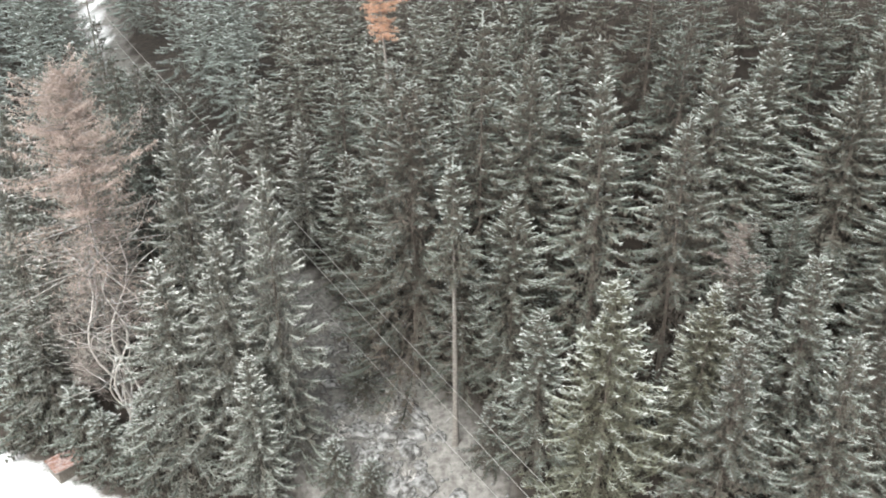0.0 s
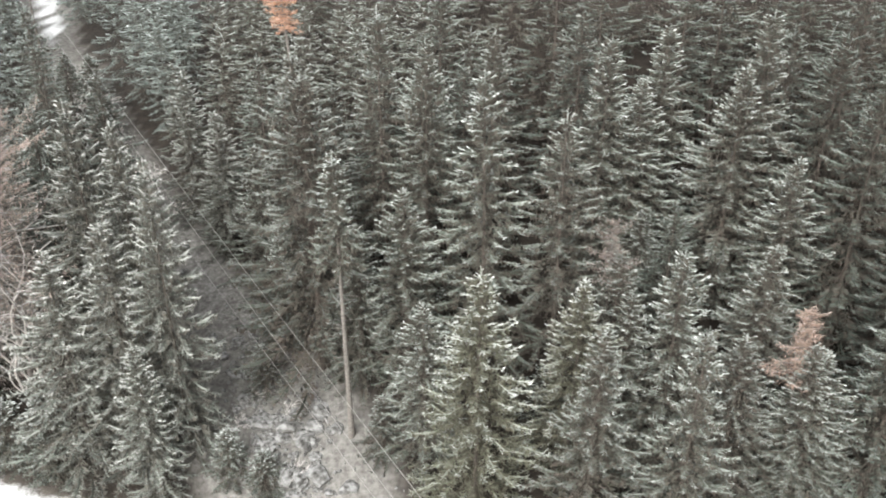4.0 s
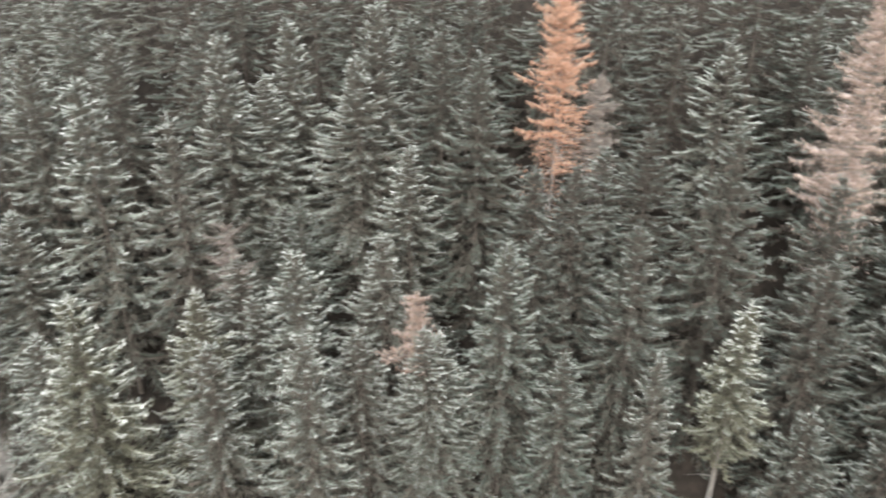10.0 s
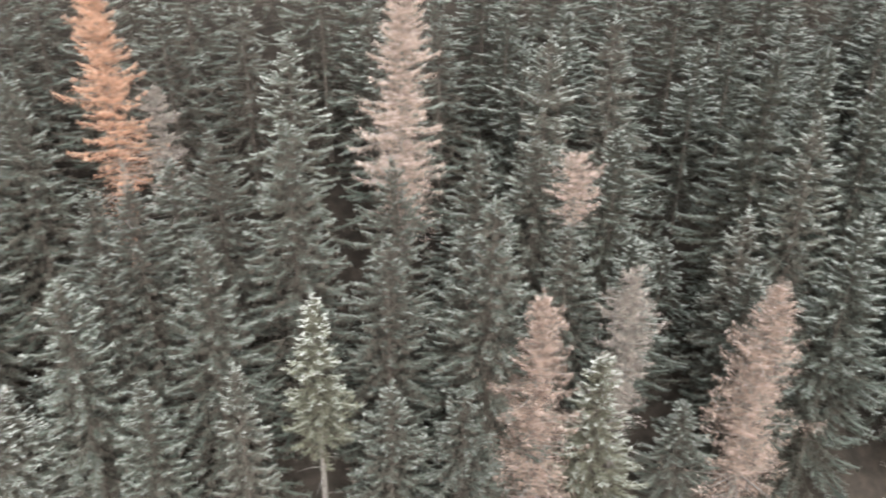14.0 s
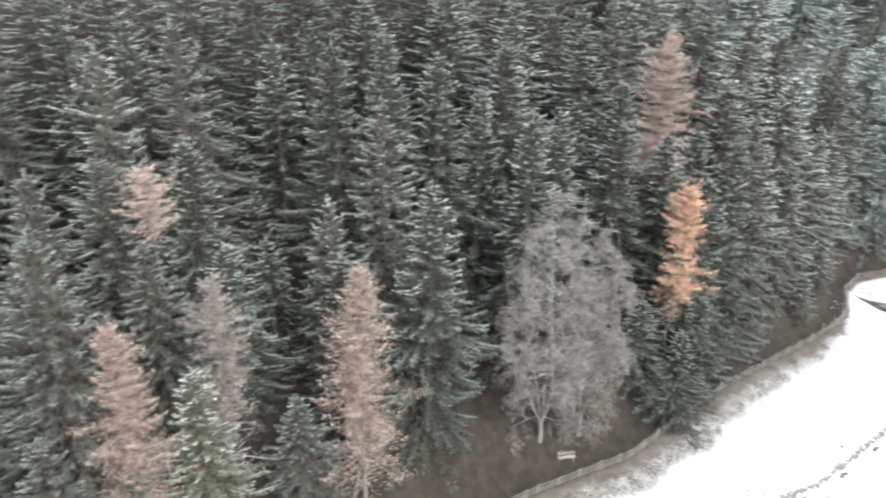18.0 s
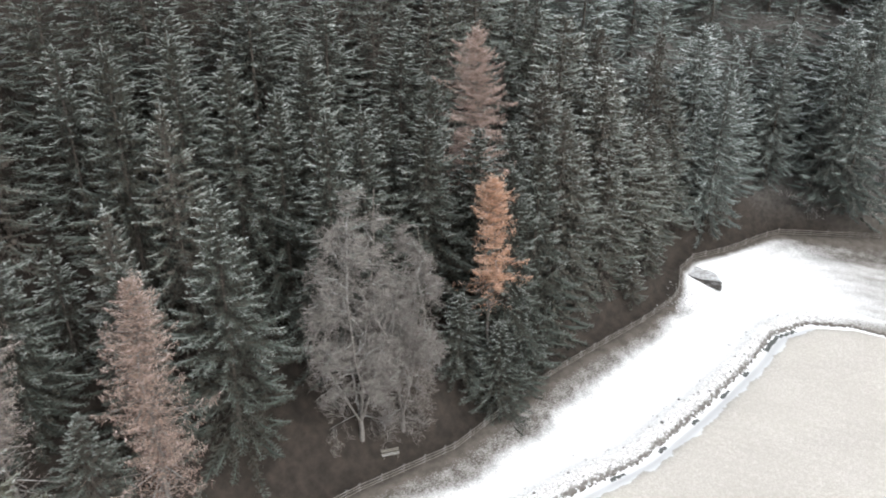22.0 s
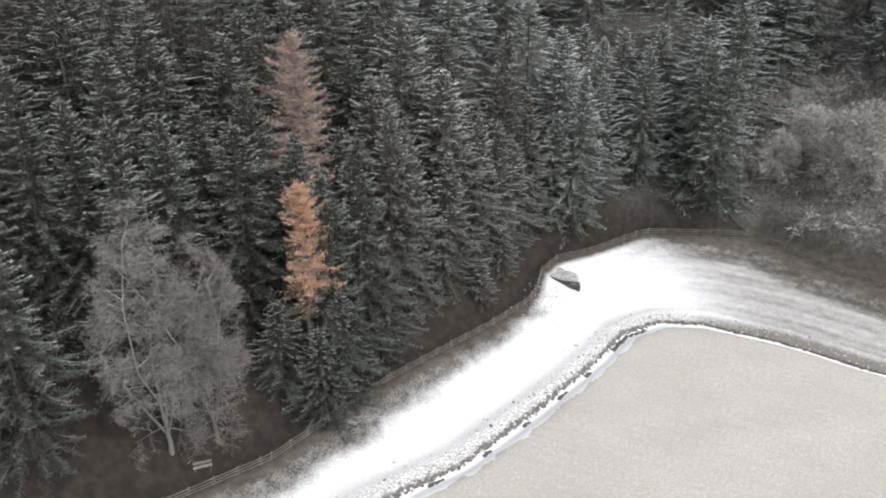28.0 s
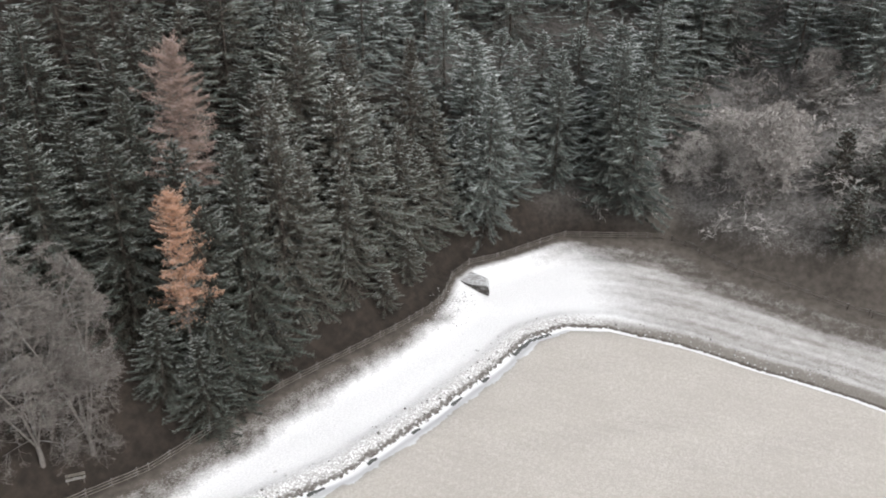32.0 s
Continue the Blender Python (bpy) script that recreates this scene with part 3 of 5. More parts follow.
        z += whorl * rnd.uniform(0.7, 1.3) * (0.60 + 0.75 * min(1.0, down / core))
    return ("trunk", trunk.mesh("trunk", trunk_mat, True)), ("crown", crown.mesh("crown", needles))


def broadleaf_meshes(seed, h, radius, twig_mat, limb_mat, leaders=4, fork=0.18, twigs_each=9, fat=1.0, girth=1.0):
    """A leafless broadleaf tree: the stem forks low into sinuous limbs that branch again and again into a haze of fine twigs."""
    rnd = random.Random(seed)
    limbs, twigs = Shape(), Shape()
    up = Vector((0, 0, 1))

    def scatter(k):
        return Vector((rnd.uniform(-k, k), rnd.uniform(-k, k), rnd.uniform(-k, k)))

    def room(z):
        return radius * (0.55 + 0.45 * math.sin(math.pi * min(1.0, max(0.02, z / h)) ** 0.85)) * min(1.0, 0.34 + 3.2 * max(0.0, 1 - z / h))

    def grow(p, d, length, r, depth):
        pts = [p]
        for i in range(4):
            d = (d + scatter(0.14 if depth == 0 else 0.26) + up * (0.03 if depth < 1 else -0.07)).normalized()
            if math.hypot(p.x, p.y) > room(p.z) * (0.5 if depth == 0 else 0.92):
                d = (d - Vector((p.x, p.y, 0)).normalized() * rnd.uniform(0.3, 0.9)).normalized()
            if p.z > h * 0.97:
                d = Vector((d.x, d.y, -0.2)).normalized()
            p = p + d * (length / 4)
            pts.append(p)
        (limbs if depth < 3 else twigs).tube(pts, [max(0.009, r * v) for v in (1.0, 0.84, 0.68, 0.52, 0.36)], 6 if depth == 0 else 3, 0.6)
        if depth == 3:
            for _ in range(twigs_each):
                i = rnd.randrange(1, 5)
                a = pts[i - 1].lerp(pts[i], rnd.random())
                e = (d * 0.6 + scatter(0.95)).normalized()
                o = e.orthogonal().normalized() * 0.013 * fat
                c = a + e * rnd.uniform(0.3, 0.8)
                twigs.tri(a + o, a - o, c, 0.5, 0.5, 1.0)
                f = (e + scatter(0.9)).normalized()
                m = a.lerp(c, 0.5)
                twigs.tri(m + o, m - o, m + f * rnd.uniform(0.2, 0.5), 0.5, 0.5, 1.0)
            return
        kids = (11, 5, 5)[depth]
        for i in range(kids):
            t = 0.2 + 0.8 * (i + rnd.random()) / kids
            j = min(3, int(t * 4))
            a = pts[j].lerp(pts[j + 1], t * 4 - j)
            fwd = (pts[j + 1] - pts[j]).normalized()
            side = scatter(1.0)
            side = (side - fwd * side.dot(fwd)).normalized()
            ln = (max(2.2, room(a.z) * rnd.uniform(0.5, 0.75)), length * rnd.uniform(0.45, 0.7), length * rnd.uniform(0.5, 0.75))[depth]
            grow(a, (fwd * rnd.uniform(0.25, 0.7) + side + up * rnd.uniform(-0.2, 0.15)).normalized(), ln, max(0.017, r * 0.5), depth + 1)

    limbs.tube([Vector((0, 0, -0.5)), Vector((0.1, 0, fork * h * 0.5)), Vector((0, 0.1, fork * h))], [0.010 * h, 0.008 * h, 0.007 * h], 8)
    for k in range(leaders):
        an = 6.283 * (k + rnd.uniform(-0.3, 0.3)) / leaders
        steep = rnd.uniform(1.8, 3.2) if k else 6.0
        d = Vector((math.cos(an), math.sin(an), steep)).normalized()
        grow(Vector((0, 0, fork * h * rnd.uniform(0.7, 1.0))), d, (1 - fork) * h * (rnd.uniform(0.78, 1.0) if k else 1.0), 0.0042 * girth * h, 0)
    low = 2 * leaders + 6
    for k in range(low):
        an = 2.4 * k + rnd.uniform(-0.4, 0.4)
        z = h * (0.08 + 0.55 * (k + rnd.random()) / low)
        d = Vector((math.cos(an), math.sin(an), rnd.uniform(-0.5, 0.3) + 0.6 * z / h - (0.35 if k < low // 3 else 0.0))).normalized()
        grow(Vector((0, 0, z)), d, room(z) * rnd.uniform(0.7, 0.95), 0.0024 * girth * h, 1)
    return ("trunk", limbs.mesh("trunk", limb_mat, True)), ("crown", twigs.mesh("crown", twig_mat))


def crooked_limb(seed, turn, lean, length, r):
    """One dead sinuous limb that rises from the foot of the tree and throws out bent side limbs."""
    rnd = random.Random(seed)
    wood = Shape()

    def bent(p, d, ln, r0, depth):
        n = 12 if depth == 0 else 7
        pts, phase = [p], rnd.uniform(0, 6.28)
        side = d.orthogonal().normalized()
        other = d.cross(side)
        for i in range(n):
            w = 2.6 * i / n * (2 if depth == 0 else 1.2)
            e = (d + side * 0.34 * math.sin(w * 1.7 + phase) + other * 0.34 * math.cos(w * 2.3 + phase) + Vector((0, 0, 0 if depth == 0 else -0.10 + 0.03 * i))).normalized()
            p = p + e * (ln / n)
            pts.append(p)
        wood.tube(pts, [max(0.02, r0 * (1 - 0.8 * i / n)) for i in range(n + 1)], 6 if depth == 0 else 4, 0.6)
        if depth < 2:
            kids = 8 if depth == 0 else 3
            for q in range(kids):
                i = 2 + int((n - 2) * (q + rnd.random() * 0.8) / kids)
                a = rnd.uniform(0, 6.28)
                f = (Vector((math.cos(a), math.sin(a), 0)) + d * rnd.uniform(0.2, 1.1)).normalized()
                bent(pts[i], f, ln * rnd.uniform(0.22, 0.36) if depth == 0 else ln * rnd.uniform(0.35, 0.6), r0 * (0.62 - 0.3 * i / n), depth + 1)

    bent(Vector((0.5 * math.cos(turn), 0.5 * math.sin(turn), -0.4)), Vector((lean * math.cos(turn), lean * math.sin(turn), 1)).normalized(), length, r, 0)
    return wood.mesh("limb", BARK_BLEACHED, True)


def bare_meshes(seed, h, radius, twig_mat, limb_mat, stems=1, count=70, low=0.12, sprigs=9):
    """A leafless broadleaf or shrub: arching limbs in an egg-shaped crown that break up into fine rimed twigs."""
    rnd = random.Random(seed)
    trunk, twigs = Shape(), Shape()
    axes = []
    for k in range(stems):
        top = Vector((rnd.uniform(-0.22, 0.22) * radius * (1 + stems * 0.4), rnd.uniform(-0.22, 0.22) * radius * (1 + stems * 0.4), h * rnd.uniform(0.88, 1.0)))
        mid = top * 0.5 + Vector((rnd.uniform(-0.3, 0.3), rnd.uniform(-0.3, 0.3), 0)) * radius * 0.15
        foot = Vector((rnd.uniform(-0.2, 0.2), rnd.uniform(-0.2, 0.2), -0.3)) * (1 if stems > 1 else 0.3)
        axes.append((foot, mid, top))
        pts = [foot * (1 - t) ** 2 + mid * (2 * t * (1 - t)) + top * t * t for t in [i / 8 for i in range(9)]]
        trunk.tube(pts, [max(0.012, 0.0095 * h * (1 - i / 8.3) ** 0.9) for i in range(9)], 6)

    def sprig(p, d, length, fine):
        for _ in range(fine):
            t = (d + Vector((rnd.uniform(-1, 1), rnd.uniform(-1, 1), rnd.uniform(-0.9, 0.7))) * 0.8).normalized()
            o = t.orthogonal().normalized() * (0.017 if sprigs > 6 else 0.035)
            e = p + t * length * rnd.uniform(0.5, 1.2)
            twigs.tri(p + o, p - o, e, 0.6, 0.6, 1.0)

    for k in range(count):
        foot, mid, top = rnd.choice(axes)
        t = low + (0.97 - low) * (k + rnd.random()) / count
        b = foot * (1 - t) ** 2 + mid * (2 * t * (1 - t)) + top * t * t
        reach = radius * math.sin(math.pi * min(1, (0.12 + 0.88 * t)) ** 0.8) ** 0.6 * rnd.uniform(0.75, 1.1) + 0.2
        an = rnd.uniform(0, 6.283)
        out = Vector((math.cos(an), math.sin(an), 0))
        rise = rnd.uniform(0.35, 1.0) * (0.6 + t * 0.7)
        droop = rnd.uniform(0.2, 0.65) * (1.2 - t)
        pts = [b + out * (reach * s) + Vector((0, 0, reach * (rise * s - droop * s * s))) + Vector((rnd.uniform(-1, 1), rnd.uniform(-1, 1), rnd.uniform(-1, 1))) * 0.11 * reach * s for s in (0, 0.3, 0.55, 0.8, 1.0)]
        trunk.tube(pts, [0.012 + 0.011 * reach, 0.010 + 0.008 * reach, 0.008 + 0.005 * reach, 0.012, 0.005], 4 if sprigs > 6 else 3, 0.7)
        for i in range(1, 5):
            for _ in range(3):
                p = pts[i - 1].lerp(pts[i], rnd.random())
                d = ((pts[i] - pts[i - 1]).normalized() + Vector((rnd.uniform(-1, 1), rnd.uniform(-1, 1), rnd.uniform(-0.6, 0.8))) * 0.8).normalized()
                ln = reach * rnd.uniform(0.16, 0.36)
                q = p + d * ln * 0.5 + Vector((0, 0, rnd.uniform(-0.1, 0.1) * ln))
                e = q + (d + Vector((0, 0, rnd.uniform(-0.5, 0.3)))).normalized() * ln * 0.55
                if sprigs > 6:
                    twigs.tube([p, q, e], [0.022, 0.014, 0.005], 3, 0.75)
                else:
                    o = d.orthogonal().normalized() * 0.03
                    twigs.tri(p + o, p - o, e, 0.6, 0.6, 0.9)
                sprig(p.lerp(q, 0.6), d, ln * 0.5 + 0.15, sprigs // 3)
                sprig(q, d, ln * 0.5 + 0.15, sprigs // 3)
                sprig(e, d, ln * 0.45 + 0.15, sprigs // 3)
    return ("trunk", trunk.mesh("trunk", limb_mat, True)), ("crown", twigs.mesh("crown", twig_mat))


STOCK = {}


def plant(name, meshes, x, y, label, category, group, sx=1.0, sz=1.0, turn=0.0, sink=0.3, tilt=0.0):
    root = new(name)
    root.matrix_world = Matrix.Translation((x, y, height(x, y) - sink)) @ Matrix.Rotation(tilt, 4, "X") @ Matrix.Rotation(turn, 4, "Z") @ Matrix.Diagonal((sx, sx, sz, 1))
    for pname, me in meshes:
        child(pname, me, root)
    return tagged(root, label, category, group)


def spruce_stock(kind):
    if not STOCK:
        STOCK["tall"] = [spruce_meshes(s, 28, 5.3, 0.10, 1.3, 8, SPRUCE, BARK) for s in (11, 12, 13, 14, 15, 16)]
        STOCK["edge"] = [spruce_meshes(s, 26, 5.3, 0.03, 1.3, 8, SPRUCE, BARK) for s in (17, 18, 19)]
        STOCK["olive"] = [spruce_meshes(s, 28, 5.3, 0.08, 1.3, 8, SPRUCE_OLIVE, BARK) for s in (21, 22)]
        STOCK["open"] = [spruce_meshes(s, 28, 5.0, 0.16, 1.4, 7, SPRUCE, BARK, 0.92) for s in (31, 32, 33)]
        STOCK["plume"] = [spruce_meshes(41, 30, 3.6, 0.66, 0.9, 9, SPRUCE, BARK_PALE, 0.95), spruce_meshes(42, 28, 3.3, 0.5, 1.0, 9, SPRUCE_OLIVE, BARK_PALE, 0.95)]
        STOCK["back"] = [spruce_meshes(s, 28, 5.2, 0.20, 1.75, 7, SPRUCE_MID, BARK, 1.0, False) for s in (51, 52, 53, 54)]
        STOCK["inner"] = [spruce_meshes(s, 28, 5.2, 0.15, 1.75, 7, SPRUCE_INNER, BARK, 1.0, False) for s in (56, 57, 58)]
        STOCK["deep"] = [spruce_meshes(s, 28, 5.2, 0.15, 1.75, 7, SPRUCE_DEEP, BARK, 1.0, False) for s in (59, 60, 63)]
        STOCK["hoar"] = [spruce_meshes(s, 26, 5.3, 0.05, 1.3, 8, SPRUCE_HOAR, BARK) for s in (74, 75, 76)]
        STOCK["pale"] = [spruce_meshes(s, 28, 5.2, 0.15, 1.75, 7, SPRUCE_HAZED, BARK, 1.0, False) for s in (64, 65, 66)]
        STOCK["white"] = [spruce_meshes(s, 26, 5.3, 0.05, 1.3, 8, SPRUCE_HAZED, BARK) for s in (71, 72, 73)]
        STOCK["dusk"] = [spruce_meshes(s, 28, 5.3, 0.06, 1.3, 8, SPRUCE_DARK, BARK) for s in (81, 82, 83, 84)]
        STOCK["stand"] = [spruce_meshes(s, 28, 5.3, 0.08, 1.3, 8, SPRUCE_MID, BARK) for s in (85, 86, 87, 88)]
        STOCK["young"] = [spruce_meshes(s, 9, 2.6, 0.03, 0.7, 9, SPRUCE, BARK) for s in (61, 62)]
    return STOCK[kind]


LABELS = {"hoar": "grey-green spruce white with hoar frost beside the clearing", "tall": "tall dark green spruce with rime on its boughs", "olive": "olive green spruce with rimed drooping boughs",
          "open": "open-crowned spruce with rimed drooping boughs", "plume": "spruce with a long bare pale trunk and small crown",
          "back": "dark green spruce deep in the stand", "edge": "spruce at the forest edge with rimed boughs down to the ground", "deep": "deep green spruce high on the slope", "pale": "grey-green rimed spruce paled for haze, standing between taller ones", "inner": "dark green spruce toned for the shade between taller ones", "white": "rimed grey-green spruce paled for haze at the rim of the stand", "dusk": "deep green spruce with thin rime on its bough ends", "stand": "green spruce in the stand with rime on its bough ends", "young": "young rimed spruce standing low in the clearing"}
BASE_H = {"hoar": 26, "tall": 28, "olive": 28, "open": 28, "plume": 30, "back": 28, "inner": 28, "deep": 28, "pale": 28, "edge": 26, "white": 26, "dusk": 28, "stand": 28, "young": 9}
TAKEN = []
pick = random.Random(5)


def spruce(x, y, top, kind="tall", wide=1.0, variant=None):
    # the far end takes the paler kinds that carry the painted haze
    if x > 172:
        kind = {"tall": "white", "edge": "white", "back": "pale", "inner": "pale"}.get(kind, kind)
    elif x < -12:
        kind = {"tall": "hoar", "edge": "hoar"}.get(kind, kind)
    elif 86 < x < 140:
        kind = {"tall": "dusk", "edge": "dusk", "back": "deep", "inner": "deep"}.get(kind, kind)
    if 40 < x <= 86 and kind in ("tall", "edge"):
        kind = "stand"
    if x > 118 and kind != "young" and float(off_line(np.array([x]), np.array([y]), FOOT)[0][0]) > 8.5:
        wide *= 1.25 if x < 150 else 1.38
    stock = spruce_stock(kind)
    i = pick.randrange(len(stock)) if variant is None else variant
    hh = top - height(x, y) + 0.3
    k = hh / (28 if kind == "plume" and i == 1 else BASE_H[kind])
    TAKEN.append((x, y, hh))
    side = wide * (0.5 + 0.5 * k) * pick.uniform(0.94, 1.06)
    return plant("spruce", stock[i], x, y, LABELS[kind], "tree", "spruces of the hillside forest", side, k, pick.uniform(0, 6.28))


def larch(x, y, top, radius, bare_to, needles, label, full=1.0, seed=1, tilt=0.0, leafy=0.0, taper=0.62):
    hh = top - height(x, y) + 0.3
    TAKEN.append((x, y, hh))
    return plant("larch", larch_meshes(seed, hh, radius, bare_to, needles, BARK_PALE, full, 0.44, leafy, taper), x, y, label, "tree", "larches of the hillside forest", turn=seed, tilt=tilt)

# the stand by the clearing
spruce(0.9, 64.4, 36.5, "plume", 1.2, 0)
spruce(-3.2, 73.5, 40.8, "tall", 1.3)
spruce(-21.9, 74.3, 36.0)
spruce(-25.4, 72.6, 38.5)
spruce(-15.8, 65.0, 35.6, "edge", 0.82)
spruce(-20.5, 64.5, 30.0, "edge", 1.1)
spruce(-17.8, 60.5, 20.0, "edge", 0.8)
spruce(-26.0, 64.5, 27.0, "edge", 1.05)
spruce(-45.0, 76.0, 30.0, "edge")
spruce(-42.5, 71.6, 19.0, "edge")
spruce(-52.0, 79.0, 24.0, "edge")
for x, y, top in ((-35.0, 66.2, 9.0), (-29.6, 64.0, 12.0), (-38.4, 68.4, 11.0), (-32.0, 65.6, 7.5), (-45.5, 71.5, 14.0)):
    spruce(x, y, top, "young", 1.2)
spruce(-47.5, 84.0, 36.0)
spruce(-38.5, 80.5, 36.5)
spruce(-41.0, 75.5, 27.0, "edge")
spruce(13.0, 53.6, 31.0, "olive", 1.15)
spruce(29.3, 70.3, 28.7)
spruce(29.3, 55.9, 31.5)
spruce(21.2, 56.1, 29.3, "olive")
spruce(22.0, 50.3, 27.9)
spruce(33.2, 51.4, 26.9)
spruce(20.7, 65.5, 40.0, "open")
spruce(14.2, 68.2, 42.6, "open", 1.1)
spruce(6.5, 68.9, 31.3)
spruce(3.8, 79.4, 45.9, "open")
spruce(15.1, 79.7, 43.6)
spruce(8.5, 60.5, 24.0)
spruce(-7.0, 77.5, 25.0)
spruce(-5.2, 80.8, 41.0, "tall", 1.1)
spruce(-11.0, 85.0, 30.0)
spruce(-17.5, 94.0, 31.0)
spruce(-23.5, 101.0, 34.0)
spruce(1.8, 70.5, 27.0)
spruce(-27.0, 83.0, 28.0)
for x, y, top in ((4.4, 62.4, 12.8), (6.9, 64.4, 11.3), (-9.0, 71.5, 12.5), (-7.4, 60.6, 7.5), (-11.0, 62.0, 9.0)):
    spruce(x, y, top, "young")
for x, y, top in ((8.4, 76.7, 43.5), (28.6, 73.5, 40.7), (24.9, 72.4, 44.5), (31.3, 76.5, 44.8)):
    spruce(x, y, top)
# the middle of the slope
spruce(43.8, 68.2, 45.6)
spruce(48.0, 53.4, 32.6)
spruce(28.9, 47.9, 29.6, "tall", 0.95)
spruce(68.6, 62.5, 44.5, "open")
spruce(88.2, 39.8, 38.4)
spruce(94.3, 47.0, 46.2, "open", 1.15)
spruce(86.0, 47.2, 45.3, "open", 1.1)
spruce(36.0, 56.0, 32.1)
spruce(39.8, 63.4, 36.5)
spruce(39.6, 51.2, 25.5)
spruce(36.5, 69.0, 42.9, "tall", 1.1)
spruce(38.6, 71.4, 46.9)
spruce(46.0, 63.5, 44.2)
spruce(61.6, 49.0, 41.6)
spruce(53.8, 47.3, 35.2)
spruce(51.3, 53.9, 37.5)
spruce(44.5, 50.0, 33.4)
spruce(65.2, 41.2, 34.2)
spruce(58.7, 40.6, 32.2, "plume", 1.2, 1)
spruce(53.0, 41.4, 28.4, "open", 0.75)
spruce(47.5, 44.5, 27.0, "edge", 0.9)
spruce(71.6, 39.2, 34.2)
spruce(71.3, 36.1, 37.9)
spruce(59.0, 56.6, 39.2)
spruce(70.0, 47.0, 37.6)
spruce(82.6, 43.9, 37.7)
for x, y, top, kind in ((62.5, 36.8, 25.0, "edge"), (67.5, 34.2, 24.0, "edge"), (77.2, 29.8, 26.0, "olive"), (85.6, 27.6, 19.0, "edge"), (93.0, 28.5, 29.0, "tall"), (81.0, 37.8, 32.5, "tall"),
                        (87.4, 36.6, 30.0, "tall"), (25.6, 57.5, 27.0, "tall"), (49.0, 58.0, 36.0, "tall"), (55.5, 58.5, 37.0, "tall"), (77.0, 45.5, 38.0, "tall"), (95.0, 31.0, 33.0, "open")):
    spruce(x, y, top, kind)
# above the bench and the track
spruce(99.5, 23.6, 34.3, "edge", 1.05)
spruce(102.8, 30.9, 39.7, "open")
spruce(101.8, 35.3, 44.3)
spruce(108.8, 34.8, 43.8)
spruce(113.4, 26.6, 38.4)
spruce(112.6, 20.6, 37.7)
spruce(126.5, 22.6, 34.9)
spruce(125.0, 16.4, 34.2)
spruce(127.0, 7.0, 29.6, "edge")
spruce(149.0, 11.0, 33.9)
spruce(162.0, 8.7, 37.2)
spruce(155.6, 0.6, 28.0, "edge")
spruce(168.5, 1.7, 36.0)
spruce(178.0, -7.5, 29.8, "edge")
spruce(119.5, 20.9, 35.8)
spruce(111.2, 30.6, 42.0)
spruce(120.8, 28.1, 41.4)
spruce(130.6, 18.6, 36.6, "tall", 0.85)
spruce(154.7, 11.6, 39.9)
spruce(193.2, -14.2, 31.0)
spruce(185.0, -2.0, 34.1)
spruce(194.0, -24.0, 32.3)
# the front row along the fence
for x, y, top in ((122.6, 5.6, 13.0), (126.2, 4.9, 16.0), (121.4, 10.4, 16.0), (126.0, 9.0, 19.0), (132.2, 5.8, 31.8), (140.2, 5.9, 33.0), (143.0, 4.4, 28.5), (148.6, 1.8, 25.0), (152.4, 4.4, 34.4), (160.6, -0.4, 26.0), (157.8, -2.6, 12.0),
                  (165.2, -1.0, 22.0), (171.0, -1.2, 27.5), (176.4, -4.2, 23.0), (182.6, -7.0, 26.0), (187.2, -8.5, 27.0), (138.6, 11.5, 30.0), (145.0, 10.3, 34.8), (158.0, 7.5, 33.0), (131.0, 13.0, 31.5),
                  (135.0, 4.6, 9.0), (151.4, -2.0, 9.0)):
    spruce(x, y, top, "edge" if top > 12 else "young", 1.0)
for x, y, top in ((222.0, -32.6, 41.0), (216.0, -26.0, 41.0), (227.0, -36.5, 43.5), (230.0, -29.0, 46.0), (208.5, -26.5, 35.5), (199.5, -22.0, 35.0), (194.6, -27.2, 30.0)):
    spruce(x, y, top, "tall", 1.1)
for x, y, top in ((197.8, -58.5, 22.2), (188.2, -60.9, 16.6), (197.6, -64.6, 22.4), (190.5, -66.5, 17.5)):
    spruce(x, y, top, "young", 1.15)
hh = 25.2 - height(198.1, -47.9)
TAKEN.append((198.1, -47.9, 10.0))
plant("bare_tree", broadleaf_meshes(15, hh, 7.2, TWIG_RIMED, BARK_LIMB, 4, 0.12, 10, 2.8), 198.1, -47.9, "broad leafless tree with heavily rimed twigs on the slope", "tree", "bare trees at the forest edge")
for x, y, top, r in ((201.0, -36.0, 17.5, 4.2), (216.0, -53.5, 30.0, 5.0), (206.0, -40.0, 21.0, 4.0)):
    TAKEN.append((x, y, 8.0))
    plant("bare_tree", broadleaf_meshes(int(x), top - height(x, y), r, TWIG_RIMED, BARK_LIMB, 2, 0.12, 7, 2.2), x, y, "leafless brown tree with fine rimed twigs on the slope", "tree", "bare trees at the forest edge")
ORANGE, FADED = "larch with bright orange autumn needles", "larch with faded pinkish brown needles and rime"
larch(-6.3, 84.6, 53.0, 2.4, 0.76, LARCH_ORANGE, ORANGE, 1.1, 71)
larch(53.1, 63.9, 50.0, 2.6, 0.24, LARCH_ORANGE, ORANGE, 1.25, 72, 0.0, 0.42, 0.45)
larch(56.8, 62.6, 41.5, 2.4, 0.42, LARCH_FADED, FADED, 0.6, 83, 0.0, 0.2, 0.6)
larch(73.0, 50.6, 51.0, 2.9, 0.30, LARCH_ROSE, FADED, 1.1, 73, 0.0, 0.22, 0.45)
larch(124.1, 7.8, 28.9, 2.7, 0.42, LARCH_ORANGE, ORANGE, 1.35, 74, 0.0, 0.24, 0.42)
